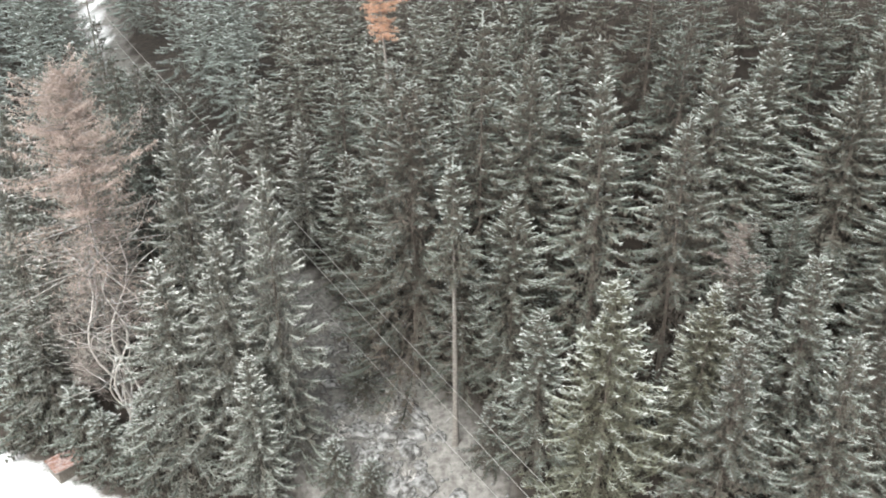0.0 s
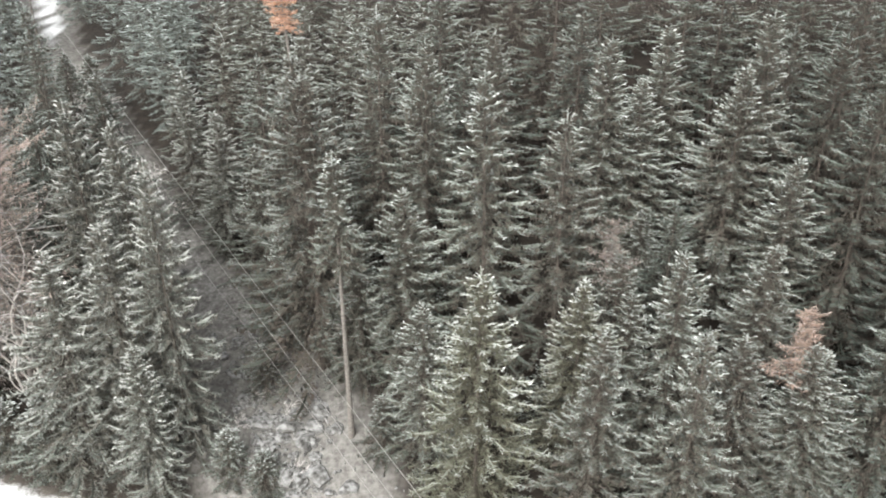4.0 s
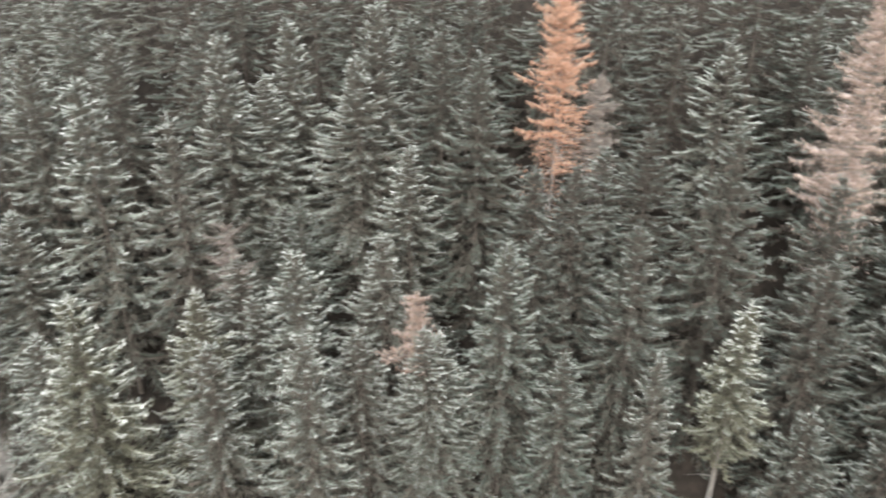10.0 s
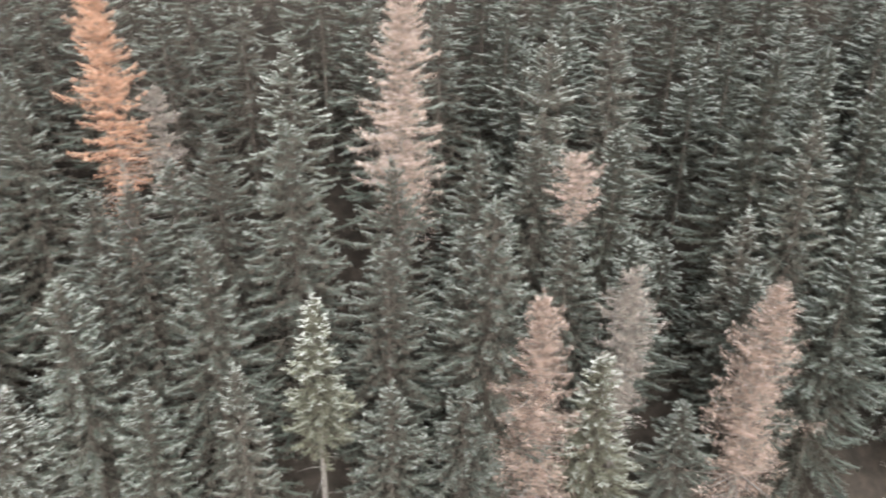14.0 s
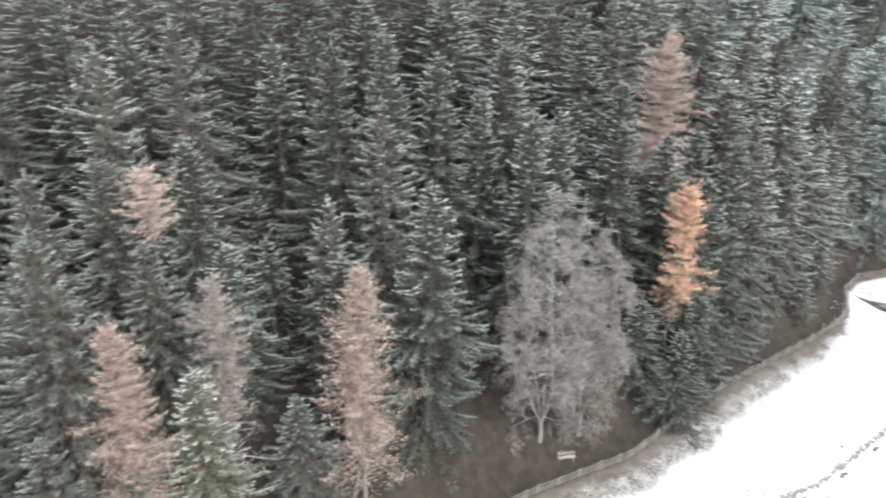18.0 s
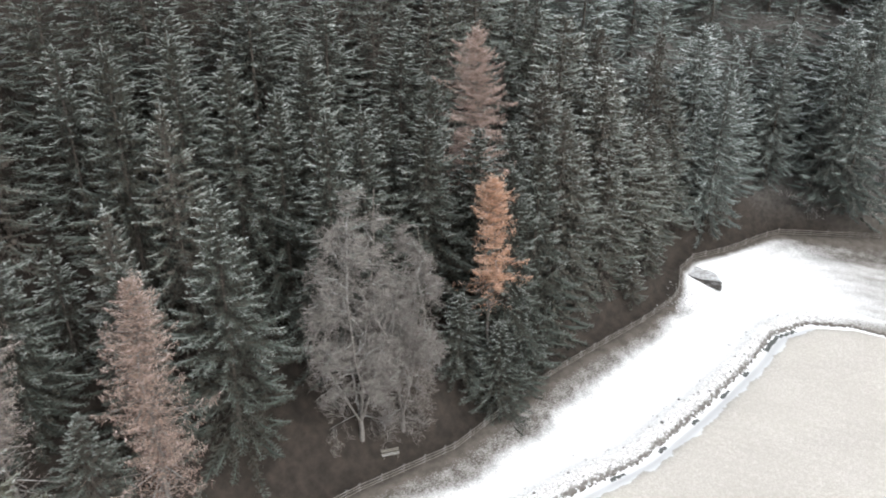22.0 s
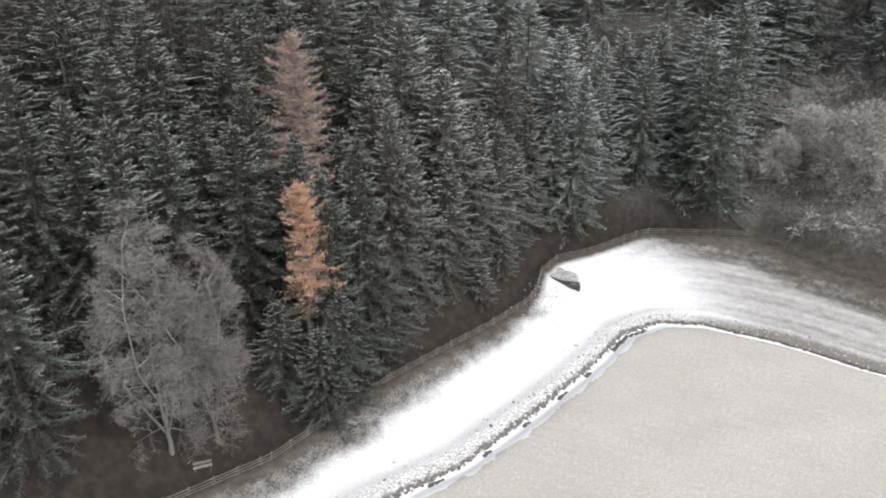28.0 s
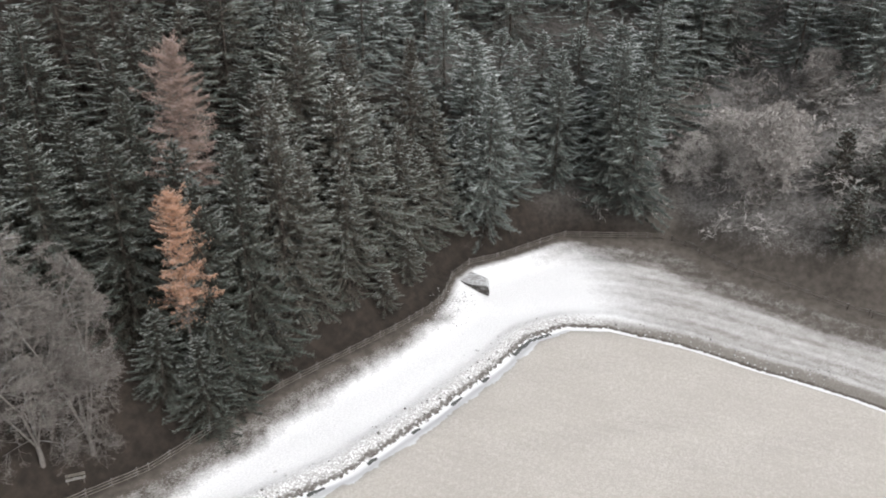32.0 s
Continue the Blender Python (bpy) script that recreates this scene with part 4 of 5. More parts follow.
larch(136.0, 15.6, 41.0, 4.3, 0.34, LARCH_ROSE, FADED, 1.5, 75, 0.0, 0.1, 0.55)
larch(90.3, 24.4, 29.8, 3.8, 0.12, LARCH_BROWN, FADED, 1.0, 76, 0.0, 0.15, 0.6)
larch(73.0, 32.2, 31.0, 3.2, 0.12, LARCH_BROWN, FADED, 1.1, 77, 0.0, 0.0, 0.55)
larch(81.3, 31.0, 31.4, 2.9, 0.2, LARCH_FADED, FADED, 0.8, 78, 0.0, 0.3, 0.6)
larch(84.3, 41.0, 36.7, 2.1, 0.74, LARCH_ROSE, FADED, 1.1, 79, 0.0, 0.2, 0.5)
larch(38.0, 51.8, 28.8, 1.5, 0.72, LARCH_BROWN, FADED, 1.2, 80)
spruce(38.3, 50.7, 26.6, "tall")
larch(24.3, 60.0, 32.4, 1.5, 0.72, LARCH_FADED, FADED, 0.7, 81)
spruce(24.5, 58.9, 30.2, "tall")
old = larch(-33.9, 70.3, 42.8, 6.8, 0.30, LARCH_PALE, "tall half-bare larch with pale crooked limbs", 1.15, 82, 0.0, 0.52, 0.5)
low_limbs = broadleaf_meshes(9, 25.0, 5.6, LARCH_FADED, BARK_LIMB, 3, 0.22, 4, 1.0, 0.8)
tagged(child("lower_crown", low_limbs[1][1], old), "fine grey leafless twigs", kind="stuff")
for k, (an, lean, tall) in enumerate(((0.4, 0.06, 27.0), (3.5, 0.10, 24.0), (5.2, 0.16, 21.0), (2.0, 0.12, 25.0), (4.4, 0.24, 14.5))):
    child("limb", crooked_limb(40 + k, an, lean, tall, 0.17 if k < 3 else 0.12), old, "bleached crooked leafless limb")

# the leafless trees by the bench
for bx, by, btop, rad, sd in ((108.2, 15.2, 34.0, 5.6, 3), (112.0, 12.4, 29.0, 4.6, 4)):
    hh = btop - height(bx, by)
    TAKEN.append((bx, by, hh))
    plant("bare_tree", broadleaf_meshes(sd, hh, rad, TWIG_GREY, BARK_LIMB, 5, 0.10, 12, 1.0), bx, by, "leafless grey broadleaf tree with rimed twigs", "tree", "bare trees by the bench")

# the rest of the forest, standing lower between those trees
fill = random.Random(8)
kx, ky, kh = (np.array(v) for v in zip(*TAKEN))
grown = kh > 18
cells = []
for i in range(-19, 37):
    for j in range(-10, 40):
        x, y = i * 7.2 + fill.uniform(-2.0, 2.0) + (j % 2) * 3.6, j * 6.4 + fill.uniform(-1.8, 1.8)
        cells.append((x, y, fill.random(), fill.random()))
cx, cy = np.array([c[0] for c in cells]), np.array([c[1] for c in cells])
fd, fc = off_line(cx, cy, FOOT)[0], np.abs(off_line(cx, cy, CUT)[0])
FAR, LOW = [], []
for (x, y, r1, r2), d, c in zip(cells, fd, fc):
    if not 4.0 < d < (88 if x < 16 or x > 130 else 54) or c < (8.0 if y < 78 else 6.0 if y < 88 else 4.8) or math.hypot(x + 59, y - 137) < 5 or x > (222 if d < 40 else 262) or (x > 184 and y < -28 and d < 30) or x < -115:
        continue
    if x > 146 and r2 > 0.72 and d < 40:
        continue
    gap = np.hypot(kx - x, ky - y)
    if gap.min() < 2.6 or (d < 10 and gap.min() < 7 and x < 118) or (104 < x < 120 and d < 12):
        continue
    w = grown / (gap + 2) ** 2
    usual = float((w * kh).sum() / w.sum())
    deep = float(step(18, 30, d))
    hh = usual * (0.46 + 0.26 * deep + 0.30 * r1)
    if d > 44 or x < -52:
        FAR.append((x, y, hh))
        continue
    if gap.min() < 5.2 + 0.6 * r2:
        LOW.append((x, y, 7 + 7 * r1))
        continue
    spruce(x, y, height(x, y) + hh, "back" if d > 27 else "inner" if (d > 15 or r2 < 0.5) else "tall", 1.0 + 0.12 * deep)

# the forest higher up the slope
thin_tree = spruce_meshes(91, 28, 4.9, 0.3, 2.3, 6, SPRUCE_DARK, BARK, 1.0, False)[1][1]
tv = np.empty(len(thin_tree.vertices) * 3, np.float32)
thin_tree.vertices.foreach_get("co", tv)
tv = tv.reshape(-1, 3)
thin_tree.calc_loop_triangles()
tf = np.array([t.vertices[:] for t in thin_tree.loop_triangles])
tr = np.empty(len(tv), np.float32)
thin_tree.attributes["rime"].data.foreach_get("value", tr)
ax, ay = [p[0] for p in TAKEN] + [p[0] for p in FAR], [p[1] for p in TAKEN] + [p[1] for p in FAR]
LOW = []
tries = np.array([(fill.uniform(-60, 200), fill.uniform(-30, 125), fill.uniform(8.0, 14.0)) for _ in range(3500)])
td, tc = off_line(tries[:, 0], tries[:, 1], FOOT)[0], np.abs(off_line(tries[:, 0], tries[:, 1], CUT)[0])
for (x, y, hh), d, c in zip(tries.tolist(), td, tc):
    if not 11 < d < 56 or c < 8.5 or (x > 184 and y < -28) or len(LOW) > 80:
        continue
    if np.hypot(np.array(ax) - x, np.array(ay) - y).min() > 4.0:
        LOW.append((x, y, hh))
        ax.append(x)
        ay.append(y)


def joined(name, spots, needles, label, category):
    allv, allf, n = [], [], len(tv)
    zs = land(np.array([p[0] for p in spots]), np.array([p[1] for p in spots]))
    for q, ((x, y, hh), z) in enumerate(zip(spots, zs)):
        a, k = fill.uniform(0, 6.28), hh / 28
        wide = k * (1.2 if hh > 14 else 1.5)
        m = np.array([[math.cos(a) * wide, math.sin(a) * wide, 0], [-math.sin(a) * wide, math.cos(a) * wide, 0], [0, 0, k]])
        allv.append(tv @ m + np.array([x, y, z - 0.25 * hh * (hh < 14)]))
        allf.append(tf + q * n)
    me = mesh_of(name, np.concatenate(allv).tolist(), np.concatenate(allf).tolist(), needles, np.tile(tr, len(spots)))
    return tagged(new(name, me), label, category, kind="stuff")


joined("far_forest", [p for p in FAR if -30 < p[0] < 140], SPRUCE, "dense dark spruce forest high on the slope", "forest")
joined("far_forest", [p for p in FAR if not -30 < p[0] < 140], SPRUCE_HAZED, "rimed spruce forest paled for haze at both ends of the slope", "forest")
joined("understory", LOW, SPRUCE_DARK, "low dark young spruces filling the stand", "undergrowth")


# ---- rocks ----
def rock_mesh(name, seed, size, material, squash=0.6):
    rnd = random.Random(seed)
    bm = bmesh.new()
    bmesh.ops.create_icosphere(bm, subdivisions=2, radius=1)
    off = Vector((rnd.uniform(0, 50), rnd.uniform(0, 50), rnd.uniform(0, 50)))
    for v in bm.verts:
        k = 1 + 0.7 * noise.noise(v.co * 1.0 + off) + 0.35 * noise.noise(v.co * 2.6 + off)
        v.co = Vector((v.co.x * k * size[0], v.co.y * k * size[1], v.co.z * k * size[2] * squash))
    me = bpy.data.meshes.new(name)
    bm.to_mesh(me)
    bm.free()
    me.materials.append(material)
    return me


boulder_stock = [rock_mesh("boulder", s, (1.0, 0.8, 0.8), ROCK) for s in range(4)]


# ---- shrubs on the open slope ----
shrubs = [bare_meshes(s, 3.6, 2.3, TWIG_BROWN, BARK_LIMB, 3, 10, 0.15, 3) for s in (101, 102, 103)]
for k in range(250):
    x, y = fill.uniform(187, 236), fill.uniform(-90, -22)
    d = float(off_line(np.array([x]), np.array([y]), FOOT)[0][0])
    if d < 1.5 or min(math.hypot(x - a, y - b) for a, b, _ in TAKEN) < 2.0:
        continue
    plant("shrub", shrubs[k % 3], x, y, "leafless brown shrub dusted with rime", "shrub", "shrubs on the open slope", fill.uniform(0.9, 1.8), fill.uniform(0.7, 1.5), fill.uniform(0, 6.28), 0.15)
for k in range(46):
    t = fill.random()
    x, y = -7 - 52 * t + fill.gauss(0, 2.2), 66 + 78 * t + fill.gauss(0, 2.2)
    if k % 3 == 2 or 72 < y < 98:
        b = new("boulder", boulder_stock[k % 4])
        sc = fill.uniform(0.4, 1.0)
        b.matrix_world = Matrix.Translation((x, y, height(x, y) + 0.1)) @ Matrix.Rotation(k, 4, "Z") @ Matrix.Diagonal((sc, sc, sc, 1))
        tagged(b, "snow-dusted boulder high in the clearing", "rock", "boulders in the clearing")
    else:
        plant("shrub", shrubs[k % 2], x, y, "low leafless brown shrub between the rocks", "shrub", "shrubs in the clearing", fill.uniform(0.4, 0.8), fill.uniform(0.3, 0.6), x, 0.1)
for x, y in ((-4, 61), (-11, 66), (-6, 68), (-30, 103), (-36, 104)):
    plant("shrub", shrubs[0], x, y, "low leafless brown shrub between the rocks", "shrub", "shrubs in the clearing", 0.5, 0.4, x, 0.1)


for k in range(46):
    t = fill.random()
    x, y = -27 - 30 * t + fill.uniform(-3.2, 3.2), 99 + 44 * t + fill.uniform(-2, 2)
    plant("shrub", shrubs[k % 3], x, y, "low leafless brown shrub between the rocks", "shrub", "shrubs in the clearing", fill.uniform(0.6, 1.1), fill.uniform(0.5, 0.9), k, 0.1)
for k in range(6):
    t = (k + 0.5) / 6
    x, y = -34 - 24 * t + fill.uniform(-3.2, 3.2), 108 + 36 * t + fill.uniform(-2, 2)
    spruce(x, y, height(x, y) + fill.uniform(3.5, 8.0), "young", 1.1)

# ---- boulders ----
for k in range(95):
    t = fill.random() ** 1.5
    x, y = -4.0 - 8.5 * t + fill.gauss(0, 3.0 - 1.6 * t), 59.0 + 22 * t + fill.gauss(0, 1.2)
    s = (0.3 + 1.1 * fill.random() ** 2.2) * (1.25 - 0.5 * t)
    ob = new("boulder", boulder_stock[k % 4])
    ob.matrix_world = Matrix.Translation((x, y, height(x, y) + 0.1 * s)) @ Matrix.Rotation(fill.uniform(0, 6.28), 4, "Z") @ Matrix.Diagonal((s, s, s * fill.uniform(0.7, 1.1), 1))
    tagged(ob, "grey rimed boulder lying in the scree clearing", "rock", "boulders in the clearing")
for k in range(16):
    x, y = -5.5 + fill.uniform(-3.5, 3.5), 62.5 + fill.uniform(-3.0, 5.5)
    s = fill.uniform(0.9, 1.7)
    ob = new("boulder", boulder_stock[k % 4])
    ob.matrix_world = Matrix.Translation((x, y, height(x, y) + 0.1 * s)) @ Matrix.Rotation(fill.uniform(0, 6.28), 4, "Z") @ Matrix.Diagonal((s, s * 0.8, s * 0.7, 1))
    tagged(ob, "large pale rimed boulder below the bare trunk", "rock", "boulders in the clearing")
for k in range(10):
    x, y = -45 + fill.uniform(-6, 6), 122 + fill.uniform(-6, 8)
    ob = new("boulder", boulder_stock[k % 4])
    s = fill.uniform(0.6, 1.3)
    ob.matrix_world = Matrix.Translation((x, y, height(x, y) + 0.1)) @ Matrix.Rotation(k, 4, "Z") @ Matrix.Diagonal((s, s, s, 1))
    tagged(ob, "snow-dusted boulder high in the clearing", "rock", "boulders in the clearing")

ledge = new("rock_ledge")
ledge.location = (166.2, -9.8, height(166.2, -9.8))
corners = [(Vector((-0.6, 2.9, 0)), 0.30), (Vector((-2.2, -3.3, 0)), 1.30), (Vector((1.0, -1.9, 0)), 0.85), (Vector((3.0, 1.9, 0)), 0.35)]


def slab(low, high, inset, material, name, label):
    """A rough wedge between two heights over its four corners, broken up by noise."""
    bm = bmesh.new()
    rings = []
    for k in range(4):
        share = low + (high - low) * k / 3
        ring = []
        for i in range(4):
            (p, hp), (q, hq) = corners[i], corners[(i + 1) % 4]
            for j in range(6):
                c = p.lerp(q, j / 6) * (1 - inset * k / 3)
                z = (hp + (hq - hp) * j / 6) * share - 0.25 * (share == 0)
                c = Vector((c.x, c.y, z))
                ring.append(bm.verts.new(c + Vector((noise.noise(c * 1.7), noise.noise(c * 1.7 + Vector((9, 0, 0))), 0.5 * noise.noise(c * 2.3))) * 0.24))
        rings.append(ring)
    for r0, r1 in zip(rings, rings[1:]):
        for i in range(24):
            bm.faces.new((r0[i], r0[(i + 1) % 24], r1[(i + 1) % 24], r1[i]))
    bm.faces.new(rings[-1])
    bmesh.ops.triangulate(bm, faces=bm.faces[-1:])
    bmesh.ops.recalc_face_normals(bm, faces=bm.faces[:])
    return part(name, bm, material, ledge, label)


slab(0.0, 0.92, 0.06, ROCK_DARK, "rock_face", "rock face darkened as its shaded side")
slab(0.86, 1.04, 0.16, STONE_SNOWY, "rock_top", "pale rimed top of the rock")
tagged(ledge, "dark wedge of rock with a pale rimed top beside the track", "rock")

# loose stones and frozen clods along the ditch, by the ledge and in the clearing
unit = [Vector(c) for c in ((1, 0, 0), (-1, 0, 0), (0, 1, 0), (0, -1, 0), (0, 0, 1), (0, 0, -1))]
octa = ((0, 2, 4), (2, 1, 4), (1, 3, 4), (3, 0, 4), (2, 0, 5), (1, 2, 5), (3, 1, 5), (0, 3, 5))
line_pts = [Vector((*p, 0)) for p in DITCH[5:17]]
spots = []
for a, b in zip(line_pts, line_pts[1:]):
    d = (b - a).normalized()
    nrm = Vector((-d.y, d.x, 0))
    for k in range(int((b - a).length * 6)):
        p = a.lerp(b, fill.random()) + nrm * (0.5 + abs(fill.gauss(0.2, 1.35)))
        spots.append((p.x, p.y, 0.05 + 0.17 * fill.random() ** 2))
for k in range(900):
    t = fill.random()
    spots.append((-3.5 - 10 * t + fill.gauss(0, 4.0 - 2 * t), 57.5 + 24 * t + fill.gauss(0, 1.2), 0.08 + 0.34 * fill.random() ** 3))
for k in range(420):
    spots.append((158.5 + fill.gauss(0, 2.4), -9.2 + fill.gauss(0, 1.3) - 0.1, fill.uniform(0.05, 0.12)))
def stones(group, material, label):
    v, f = [], []
    for (x, y, r), z in zip(group, land(np.array([p[0] for p in group]), np.array([p[1] for p in group]))):
        base = len(v)
        tw = Matrix.Rotation(fill.uniform(0, 6.28), 3, "Z")
        for c in unit:
            v.append(tuple(Vector((x, y, z + r * 0.2)) + (tw @ c) * r * fill.uniform(0.65, 1.3)))
        f += [tuple(base + i for i in t) for t in octa]
    tagged(new("stones", mesh_of("stones", v, f, material)), label, "stones", kind="stuff")


stones([p for i, p in enumerate(spots) if p[0] > 30 and i % 5 < 4], STONE_SNOWY, "snow-dusted stones and clods along the ditch")
stones([p for i, p in enumerate(spots) if p[0] > 30 and i % 5 == 4], ROCK, "dark frozen clods along the ditch")
stones([p for p in spots if p[0] <= 30], ROCK, "grey loose stones strewn over the clearing")


# ---- the stream in the ditch ----
def strip(name, pts, width, lift, material):
    v, f = [], []
    for i, p in enumerate(pts):
        a, b = pts[max(i - 1, 0)], pts[min(i + 1, len(pts) - 1)]
        d = Vector((b[0] - a[0], b[1] - a[1], 0)).normalized()
        nrm = Vector((-d.y, d.x, 0)) * width * (0.42 + 0.3 * math.sin(i * 1.7) * math.sin(i * 0.63 + 1))
        z = height(p[0], p[1]) + lift
        v += [(p[0] + nrm.x, p[1] + nrm.y, z), (p[0] - nrm.x, p[1] - nrm.y, z)]
        if i:
            f.append((2 * i - 2, 2 * i - 1, 2 * i + 1, 2 * i))
    return mesh_of(name, v, f, material)


def along(line, start, end, gap):
    out, run = [], 0.0
    for (ax, ay), (bx, by) in zip(line, line[1:]):
        ln = math.hypot(bx - ax, by - ay)
        k = math.ceil(max(0, start - run) / gap) * gap
        while run + k < min(end, run + ln) and k <= ln:
            if run + k >= start:
                out.append((ax + (bx - ax) * k / ln, ay + (by - ay) * k / ln))
            k += gap
        run += ln
    return out


WATER_LINE = [(x + 0.05, y - 0.1) for x, y in DITCH[7:13]]
for a, b in ((5.0, 8.0), (13, 15.1), (20, 22.2), (26.6, 29.5), (33, 35.4), (40.5, 49.0)):
    pts = along(WATER_LINE, a, b, 0.7)
    if len(pts) > 2:
        tagged(new("water", strip("water", pts, 1.25 if a > 40 else 0.5, 0.12, STREAM)), "dark open water in the snow-edged ditch", "stream", kind="structure")


# ---- fences ----
def fence(line, start, end, gap, label, rails=3, tall=1.15):
    pts = along(line, start, end, gap)
    root = new("fence")
    root.location = (pts[0][0], pts[0][1], height(*pts[0]))
    inv = Matrix.Translation(-root.location)
    post = box(0.13, 0.13, tall + 0.35, Matrix.Translation((0, 0, tall / 2 - 0.15)), 0.015)
    post_me = bpy.data.meshes.new("post")
    post.to_mesh(post_me)
    post.free()
    post_me.materials.append(WOOD)
    rail_me = None
    for i, p in enumerate(pts):
        ob = child("post", post_me, root)
        ob.matrix_basis = inv @ Matrix.Translation((p[0], p[1], height(*p))) @ Euler((fill.uniform(-0.05, 0.05), fill.uniform(-0.05, 0.05), fill.uniform(0, 1))).to_matrix().to_4x4()
        if i == 0:
            continue
        q = pts[i - 1]
        for r in range(rails):
            z = tall - 0.12 - r * 0.36
            a, b = Vector((*q, height(*q) + z + fill.uniform(-0.03, 0.03))), Vector((*p, height(*p) + z + fill.uniform(-0.03, 0.03)))
            if rail_me is None:
                bm = box(1, 0.05, 0.12, None, 0.008)
                rail_me = bpy.data.meshes.new("rail")
                bm.to_mesh(rail_me)
                bm.free()
                rail_me.materials.append(WOOD)
            d = b - a
            m = Matrix.Translation((a + b) / 2) @ d.to_track_quat("X", "Z").to_matrix().to_4x4() @ Matrix.Diagonal((d.length + 0.1, 1, 1, 1))
            side = Vector((-d.y, d.x, 0)).normalized() * -0.095
            child("rail", rail_me, root).matrix_basis = inv @ Matrix.Translation(side) @ m
    return tagged(root, label, "fence")


FENCE_A = [(84, 23.0), (104, 13.0), (114, 7.1), (132, 2.1), (149, -5.0), (155.5, -7.2), (159.5, -7.5), (165.7, -6.4), (170.5, -7.4), (175.3, -11.5), (184.2, -16.9), (186.3, -18.6), (190.4, -29.2), (192.4, -34.2)]
FENCE_B = [(191.8, -35.4), (185.4, -46.2), (179.4, -62.0), (175.4, -90)]
fence(FENCE_A, 0, 200, 2.6, "weathered three-rail wooden fence along the forest edge")
fence(FENCE_B, 0, 60, 2.8, "weathered two-rail wooden fence below the shrub slope", 2, 1.0)
for (x, y), turn in (((190.4, -38.6), 58), ((178.2, -66.2), 75)):
    bar = new("barrier")
    bar.matrix_world = Matrix.Translation((x, y, height(x, y))) @ Matrix.Rotation(radians(turn), 4, "Z")
    part("bar", box(2.6, 0.10, 0.16, Matrix.Translation((0, 0, 0.95)), 0.01), WOOD_PALE, bar, "pale snow-topped bar")
    for k in (-1.1, 1.1):
        part("post", box(0.12, 0.12, 1.2, Matrix.Translation((k, 0, 0.4)), 0.01), WOOD, bar)
    tagged(bar, "pale wooden barrier bar beside the fence", "barrier", "barriers by the fence")

# ---- bench ----
bench = new("bench")
bench.matrix_world = Matrix.Translation((109.3, 12.4, height(109.3, 12.4))) @ Matrix.Rotation(radians(-47), 4, "Z")
for k in range(3):
    part("seat_plank", box(1.9, 0.13, 0.045, Matrix.Translation((0, -0.15 + k * 0.15, 0.45)), 0.008), WOOD_PALE, bench)
for k in range(2):
    part("back_plank", box(1.9, 0.04, 0.14, Matrix.Translation((0, 0.27 + 0.03 * k, 0.66 + 0.18 * k)), 0.008), WOOD_PALE, bench)
for k in (-0.75, 0.75):
    part("leg", box(0.10, 0.42, 0.70, Matrix.Translation((k, 0, 0.08)), 0.01), WOOD, bench)
    part("back_post", box(0.08, 0.06, 0.62, Matrix.Translation((k, 0.33, 0.62)), 0.01), WOOD, bench)
tagged(bench, "weathered wooden bench under the bare tree", "bench")

# ---- power line ----
POLE_TOP = Vector((-59.6, 139.0, 37.6))
pole = new("utility_pole")
pole.location = (POLE_TOP.x, POLE_TOP.y, height(POLE_TOP.x, POLE_TOP.y))
hp = POLE_TOP.z - pole.location.z
shaft = Shape()
shaft.tube([Vector((0, 0, -0.5)), Vector((0, 0, hp * 0.5)), Vector((0, 0, hp + 0.4))], [0.19, 0.16, 0.12], 10)
child("shaft", shaft.mesh("shaft", WOOD, True), pole)
part("crossarm", box(2.2, 0.12, 0.14, Matrix.Translation((0, 0.16, hp - 0.1)) @ Matrix.Rotation(radians(37), 4, "Z"), 0.01), WOOD, pole)
ARM = Vector((math.cos(radians(37)), math.sin(radians(37)), 0))
for k in (-0.9, 0.9):
    ins = Shape()
    c = ARM * k + Vector((0, 0.16, hp))
    ins.tube([c, c + Vector((0, 0, 0.08)), c + Vector((0, 0, 0.14)), c + Vector((0, 0, 0.24))], [0.03, 0.07, 0.05, 0.04], 8)
    child("insulator", ins.mesh("insulator", PORCELAIN, True), pole)
tagged(pole, "dark wooden utility pole high in the snowy clearing", "utility pole")
low_pole = new("utility_pole")
low_pole.location = (24.0, 22.0, height(24.0, 22.0))
lh = 12.0 - low_pole.location.z
shaft = Shape()
shaft.tube([Vector((0, 0, -0.5)), Vector((0, 0, lh * 0.5)), Vector((0, 0, lh + 0.3))], [0.19, 0.16, 0.12], 10)
child("shaft", shaft.mesh("shaft", WOOD, True), low_pole)
part("crossarm", box(2.2, 0.12, 0.14, Matrix.Translation((0, -0.16, lh - 0.1)) @ Matrix.Rotation(radians(37), 4, "Z"), 0.01), WOOD, low_pole)
tagged(low_pole, "dark wooden utility pole on the valley floor", "utility pole")
for off, z0, z1, sag in ((-0.9, 37.7, 12.1, 0.8), (0.9, 37.7, 12.1, 0.8), (0.1, 27.4, 8.6, 0.6)):
    w = Shape()
    a = Vector((POLE_TOP.x, POLE_TOP.y, z0)) + ARM * off
    b = Vector((24.0, 22.0, z1)) + ARM * off
    w.tube([a.lerp(b, t / 24) - Vector((0, 0, sag * 4 * (t / 24) * (1 - t / 24))) for t in range(25)], [0.026] * 25, 4)
    tagged(new("power_line", w.mesh("power_line", WIRE, True)), "thin pale overhead wire crossing the clearing", "cable", "overhead wires")

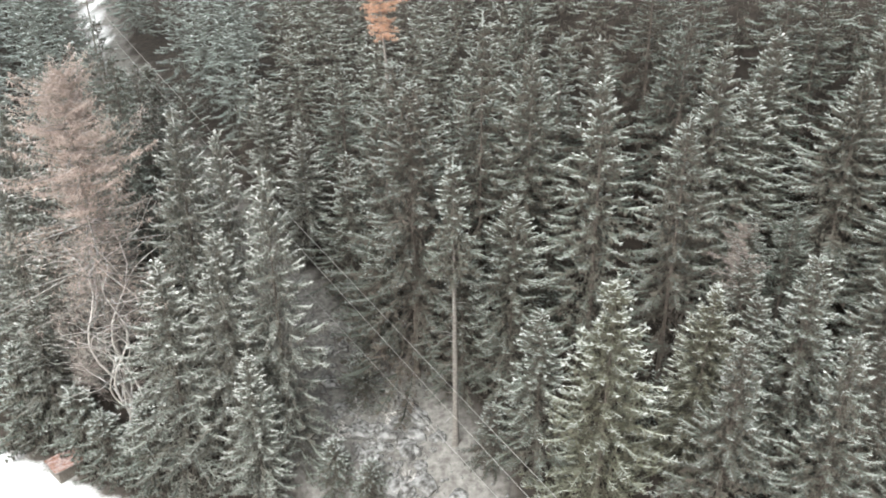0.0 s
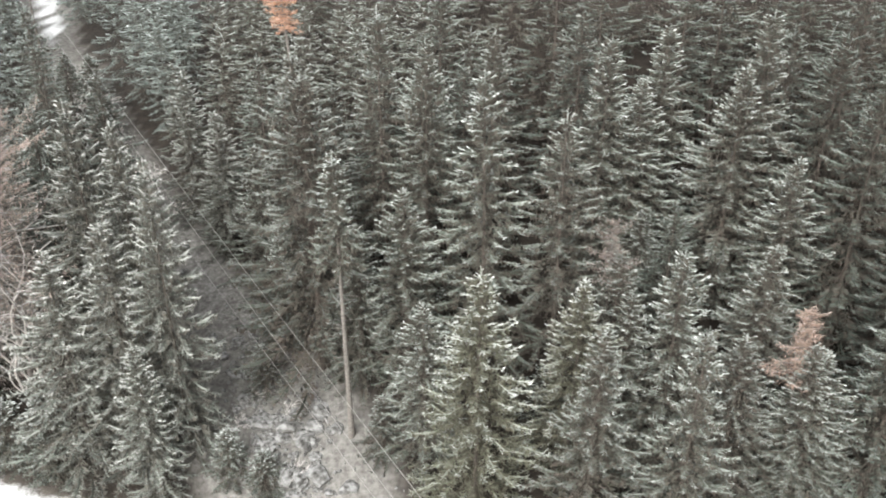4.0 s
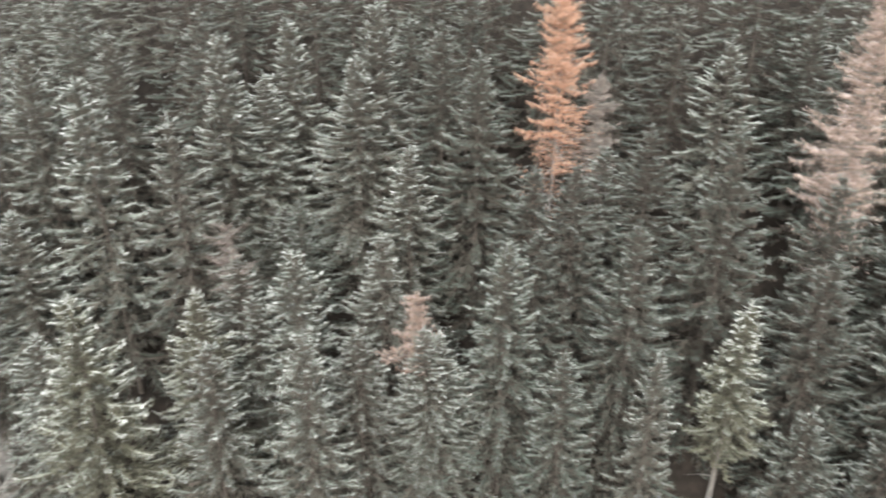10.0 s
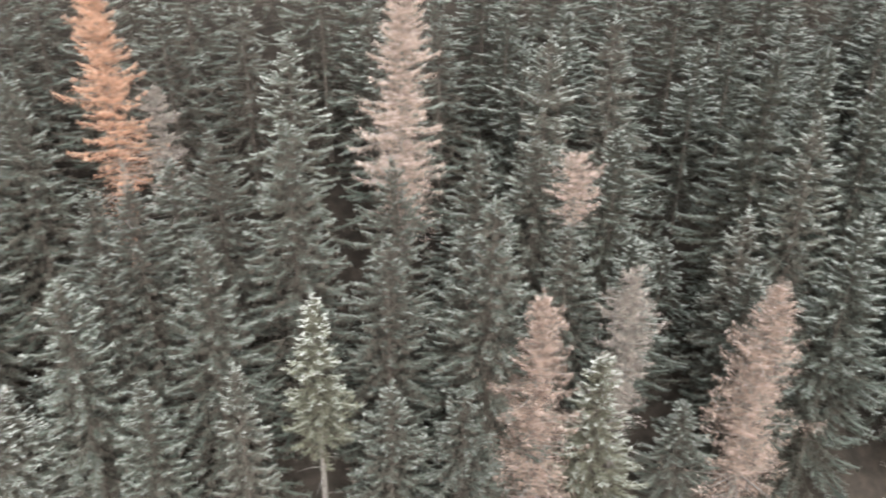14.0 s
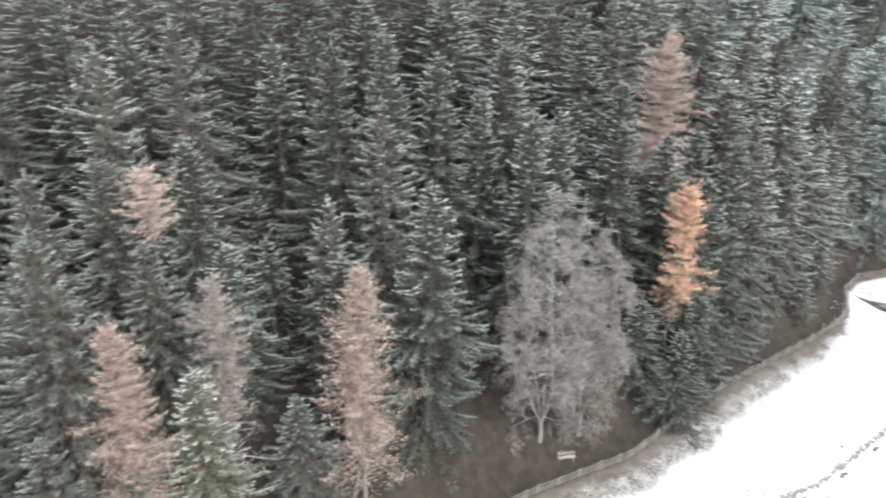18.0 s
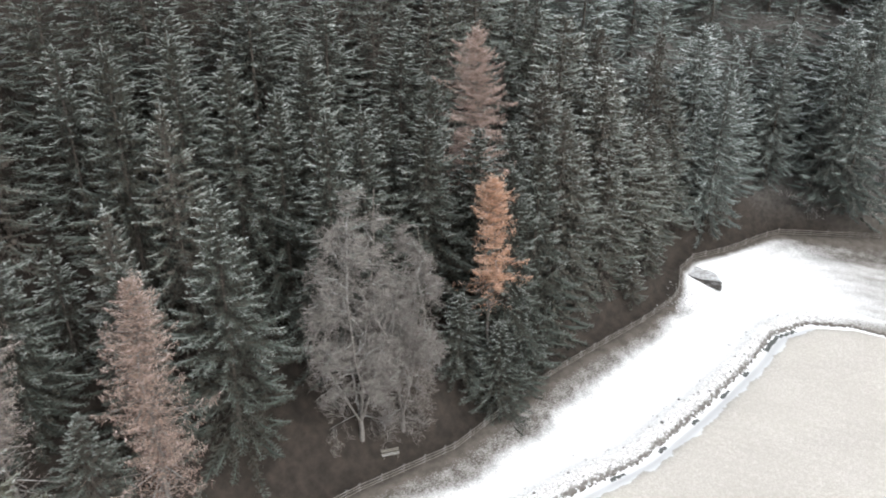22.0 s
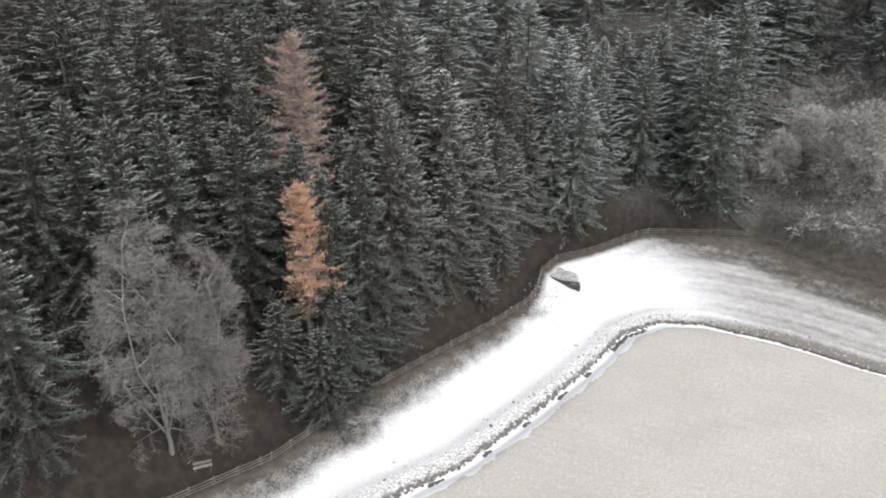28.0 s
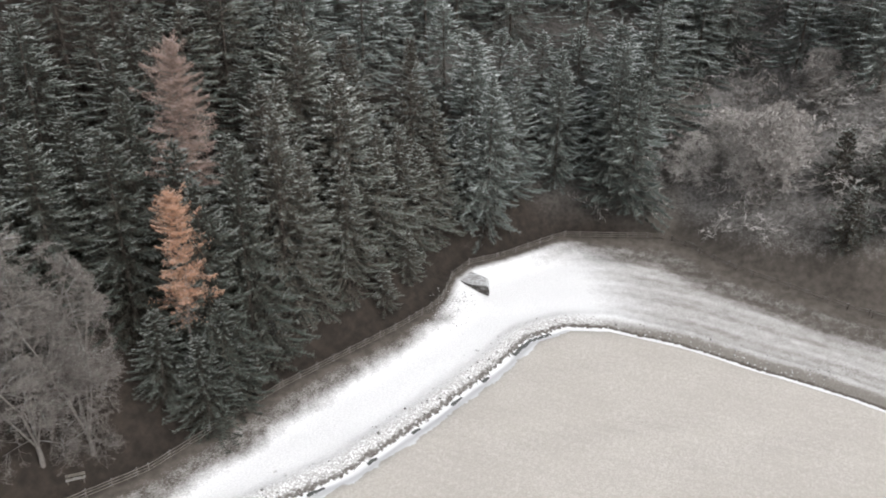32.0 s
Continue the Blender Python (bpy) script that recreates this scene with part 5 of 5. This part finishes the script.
# log steps on the snowy path above the pole
steps = new("log_steps")
p0 = Vector((-66.0, 150.0, 0))
steps.location = (p0.x, p0.y, height(p0.x, p0.y))
for k in range(12):
    q = p0 + Vector((-0.45, 0.9, 0)) * (k * 1.9)
    lg = Shape()
    c = Vector((q.x - p0.x, q.y - p0.y, height(q.x, q.y) - steps.location.z + 0.12))
    lg.tube([c - ARM * 1.3, c, c + ARM * 1.3], [0.14, 0.15, 0.14], 8)
    child("log", lg.mesh("log", WOOD, True), steps)
tagged(steps, "log steps climbing a snow-covered path", "steps")

# ---- shed by the snowy lane ----
shed = new("shed")
shed.matrix_world = Matrix.Translation((-40.4, 66.6, height(-40.4, 66.6) - 0.2)) @ Matrix.Rotation(radians(47), 4, "Z")
for nm, sx, sy, px, py in (("wall", 2.6, 0.08, 0, -1.26), ("wall", 2.6, 0.08, 0, 1.26), ("wall", 0.08, 2.4, -1.26, 0), ("wall", 0.08, 2.4, 1.26, 0)):
    part(nm, box(sx, sy, 1.6, Matrix.Translation((px, py, 0.8)), 0.01), WOOD, shed)
for k in range(11):
    part("roof_board", box(0.275, 3.3, 0.04, Matrix.Translation((-1.45 + k * 0.29, 0, 1.68 + (k % 2) * 0.012)) @ Matrix.Rotation(radians(-5), 4, "X"), 0.006), ROOF_RED, shed)
part("fascia", box(3.3, 0.05, 0.16, Matrix.Translation((0, -1.68, 1.78)), 0.006), WOOD, shed, "dark fascia board")
part("fascia", box(0.05, 3.3, 0.16, Matrix.Translation((-1.62, 0, 1.66)), 0.006), WOOD, shed, "dark fascia board")
tagged(shed, "small timber shed with rust-brown board roof beside the snow", "shed")

# ---- fallen logs under the trees ----
for x, y, L, turn in ((-12.5, 77.5, 1.8, 40), (60, 38.5, 6, 20), (66, 35.5, 5, 160), (46, 41.0, 5, 75), (-2.0, 66.5, 4, 120)):
    lg = Shape()
    d = Vector((math.cos(radians(turn)), math.sin(radians(turn)), 0))
    pts = [Vector((x, y, 0)) + d * (L * t) for t in (-0.5, 0, 0.5)]
    pts = [Vector((p.x, p.y, height(p.x, p.y) + 0.1)) for p in pts]
    lg.tube(pts, [0.13, 0.11, 0.07], 7)
    tagged(new("fallen_log", lg.mesh("fallen_log", BARK_PALE, True)), "pale fallen log lying on the forest floor", "log", "fallen logs")
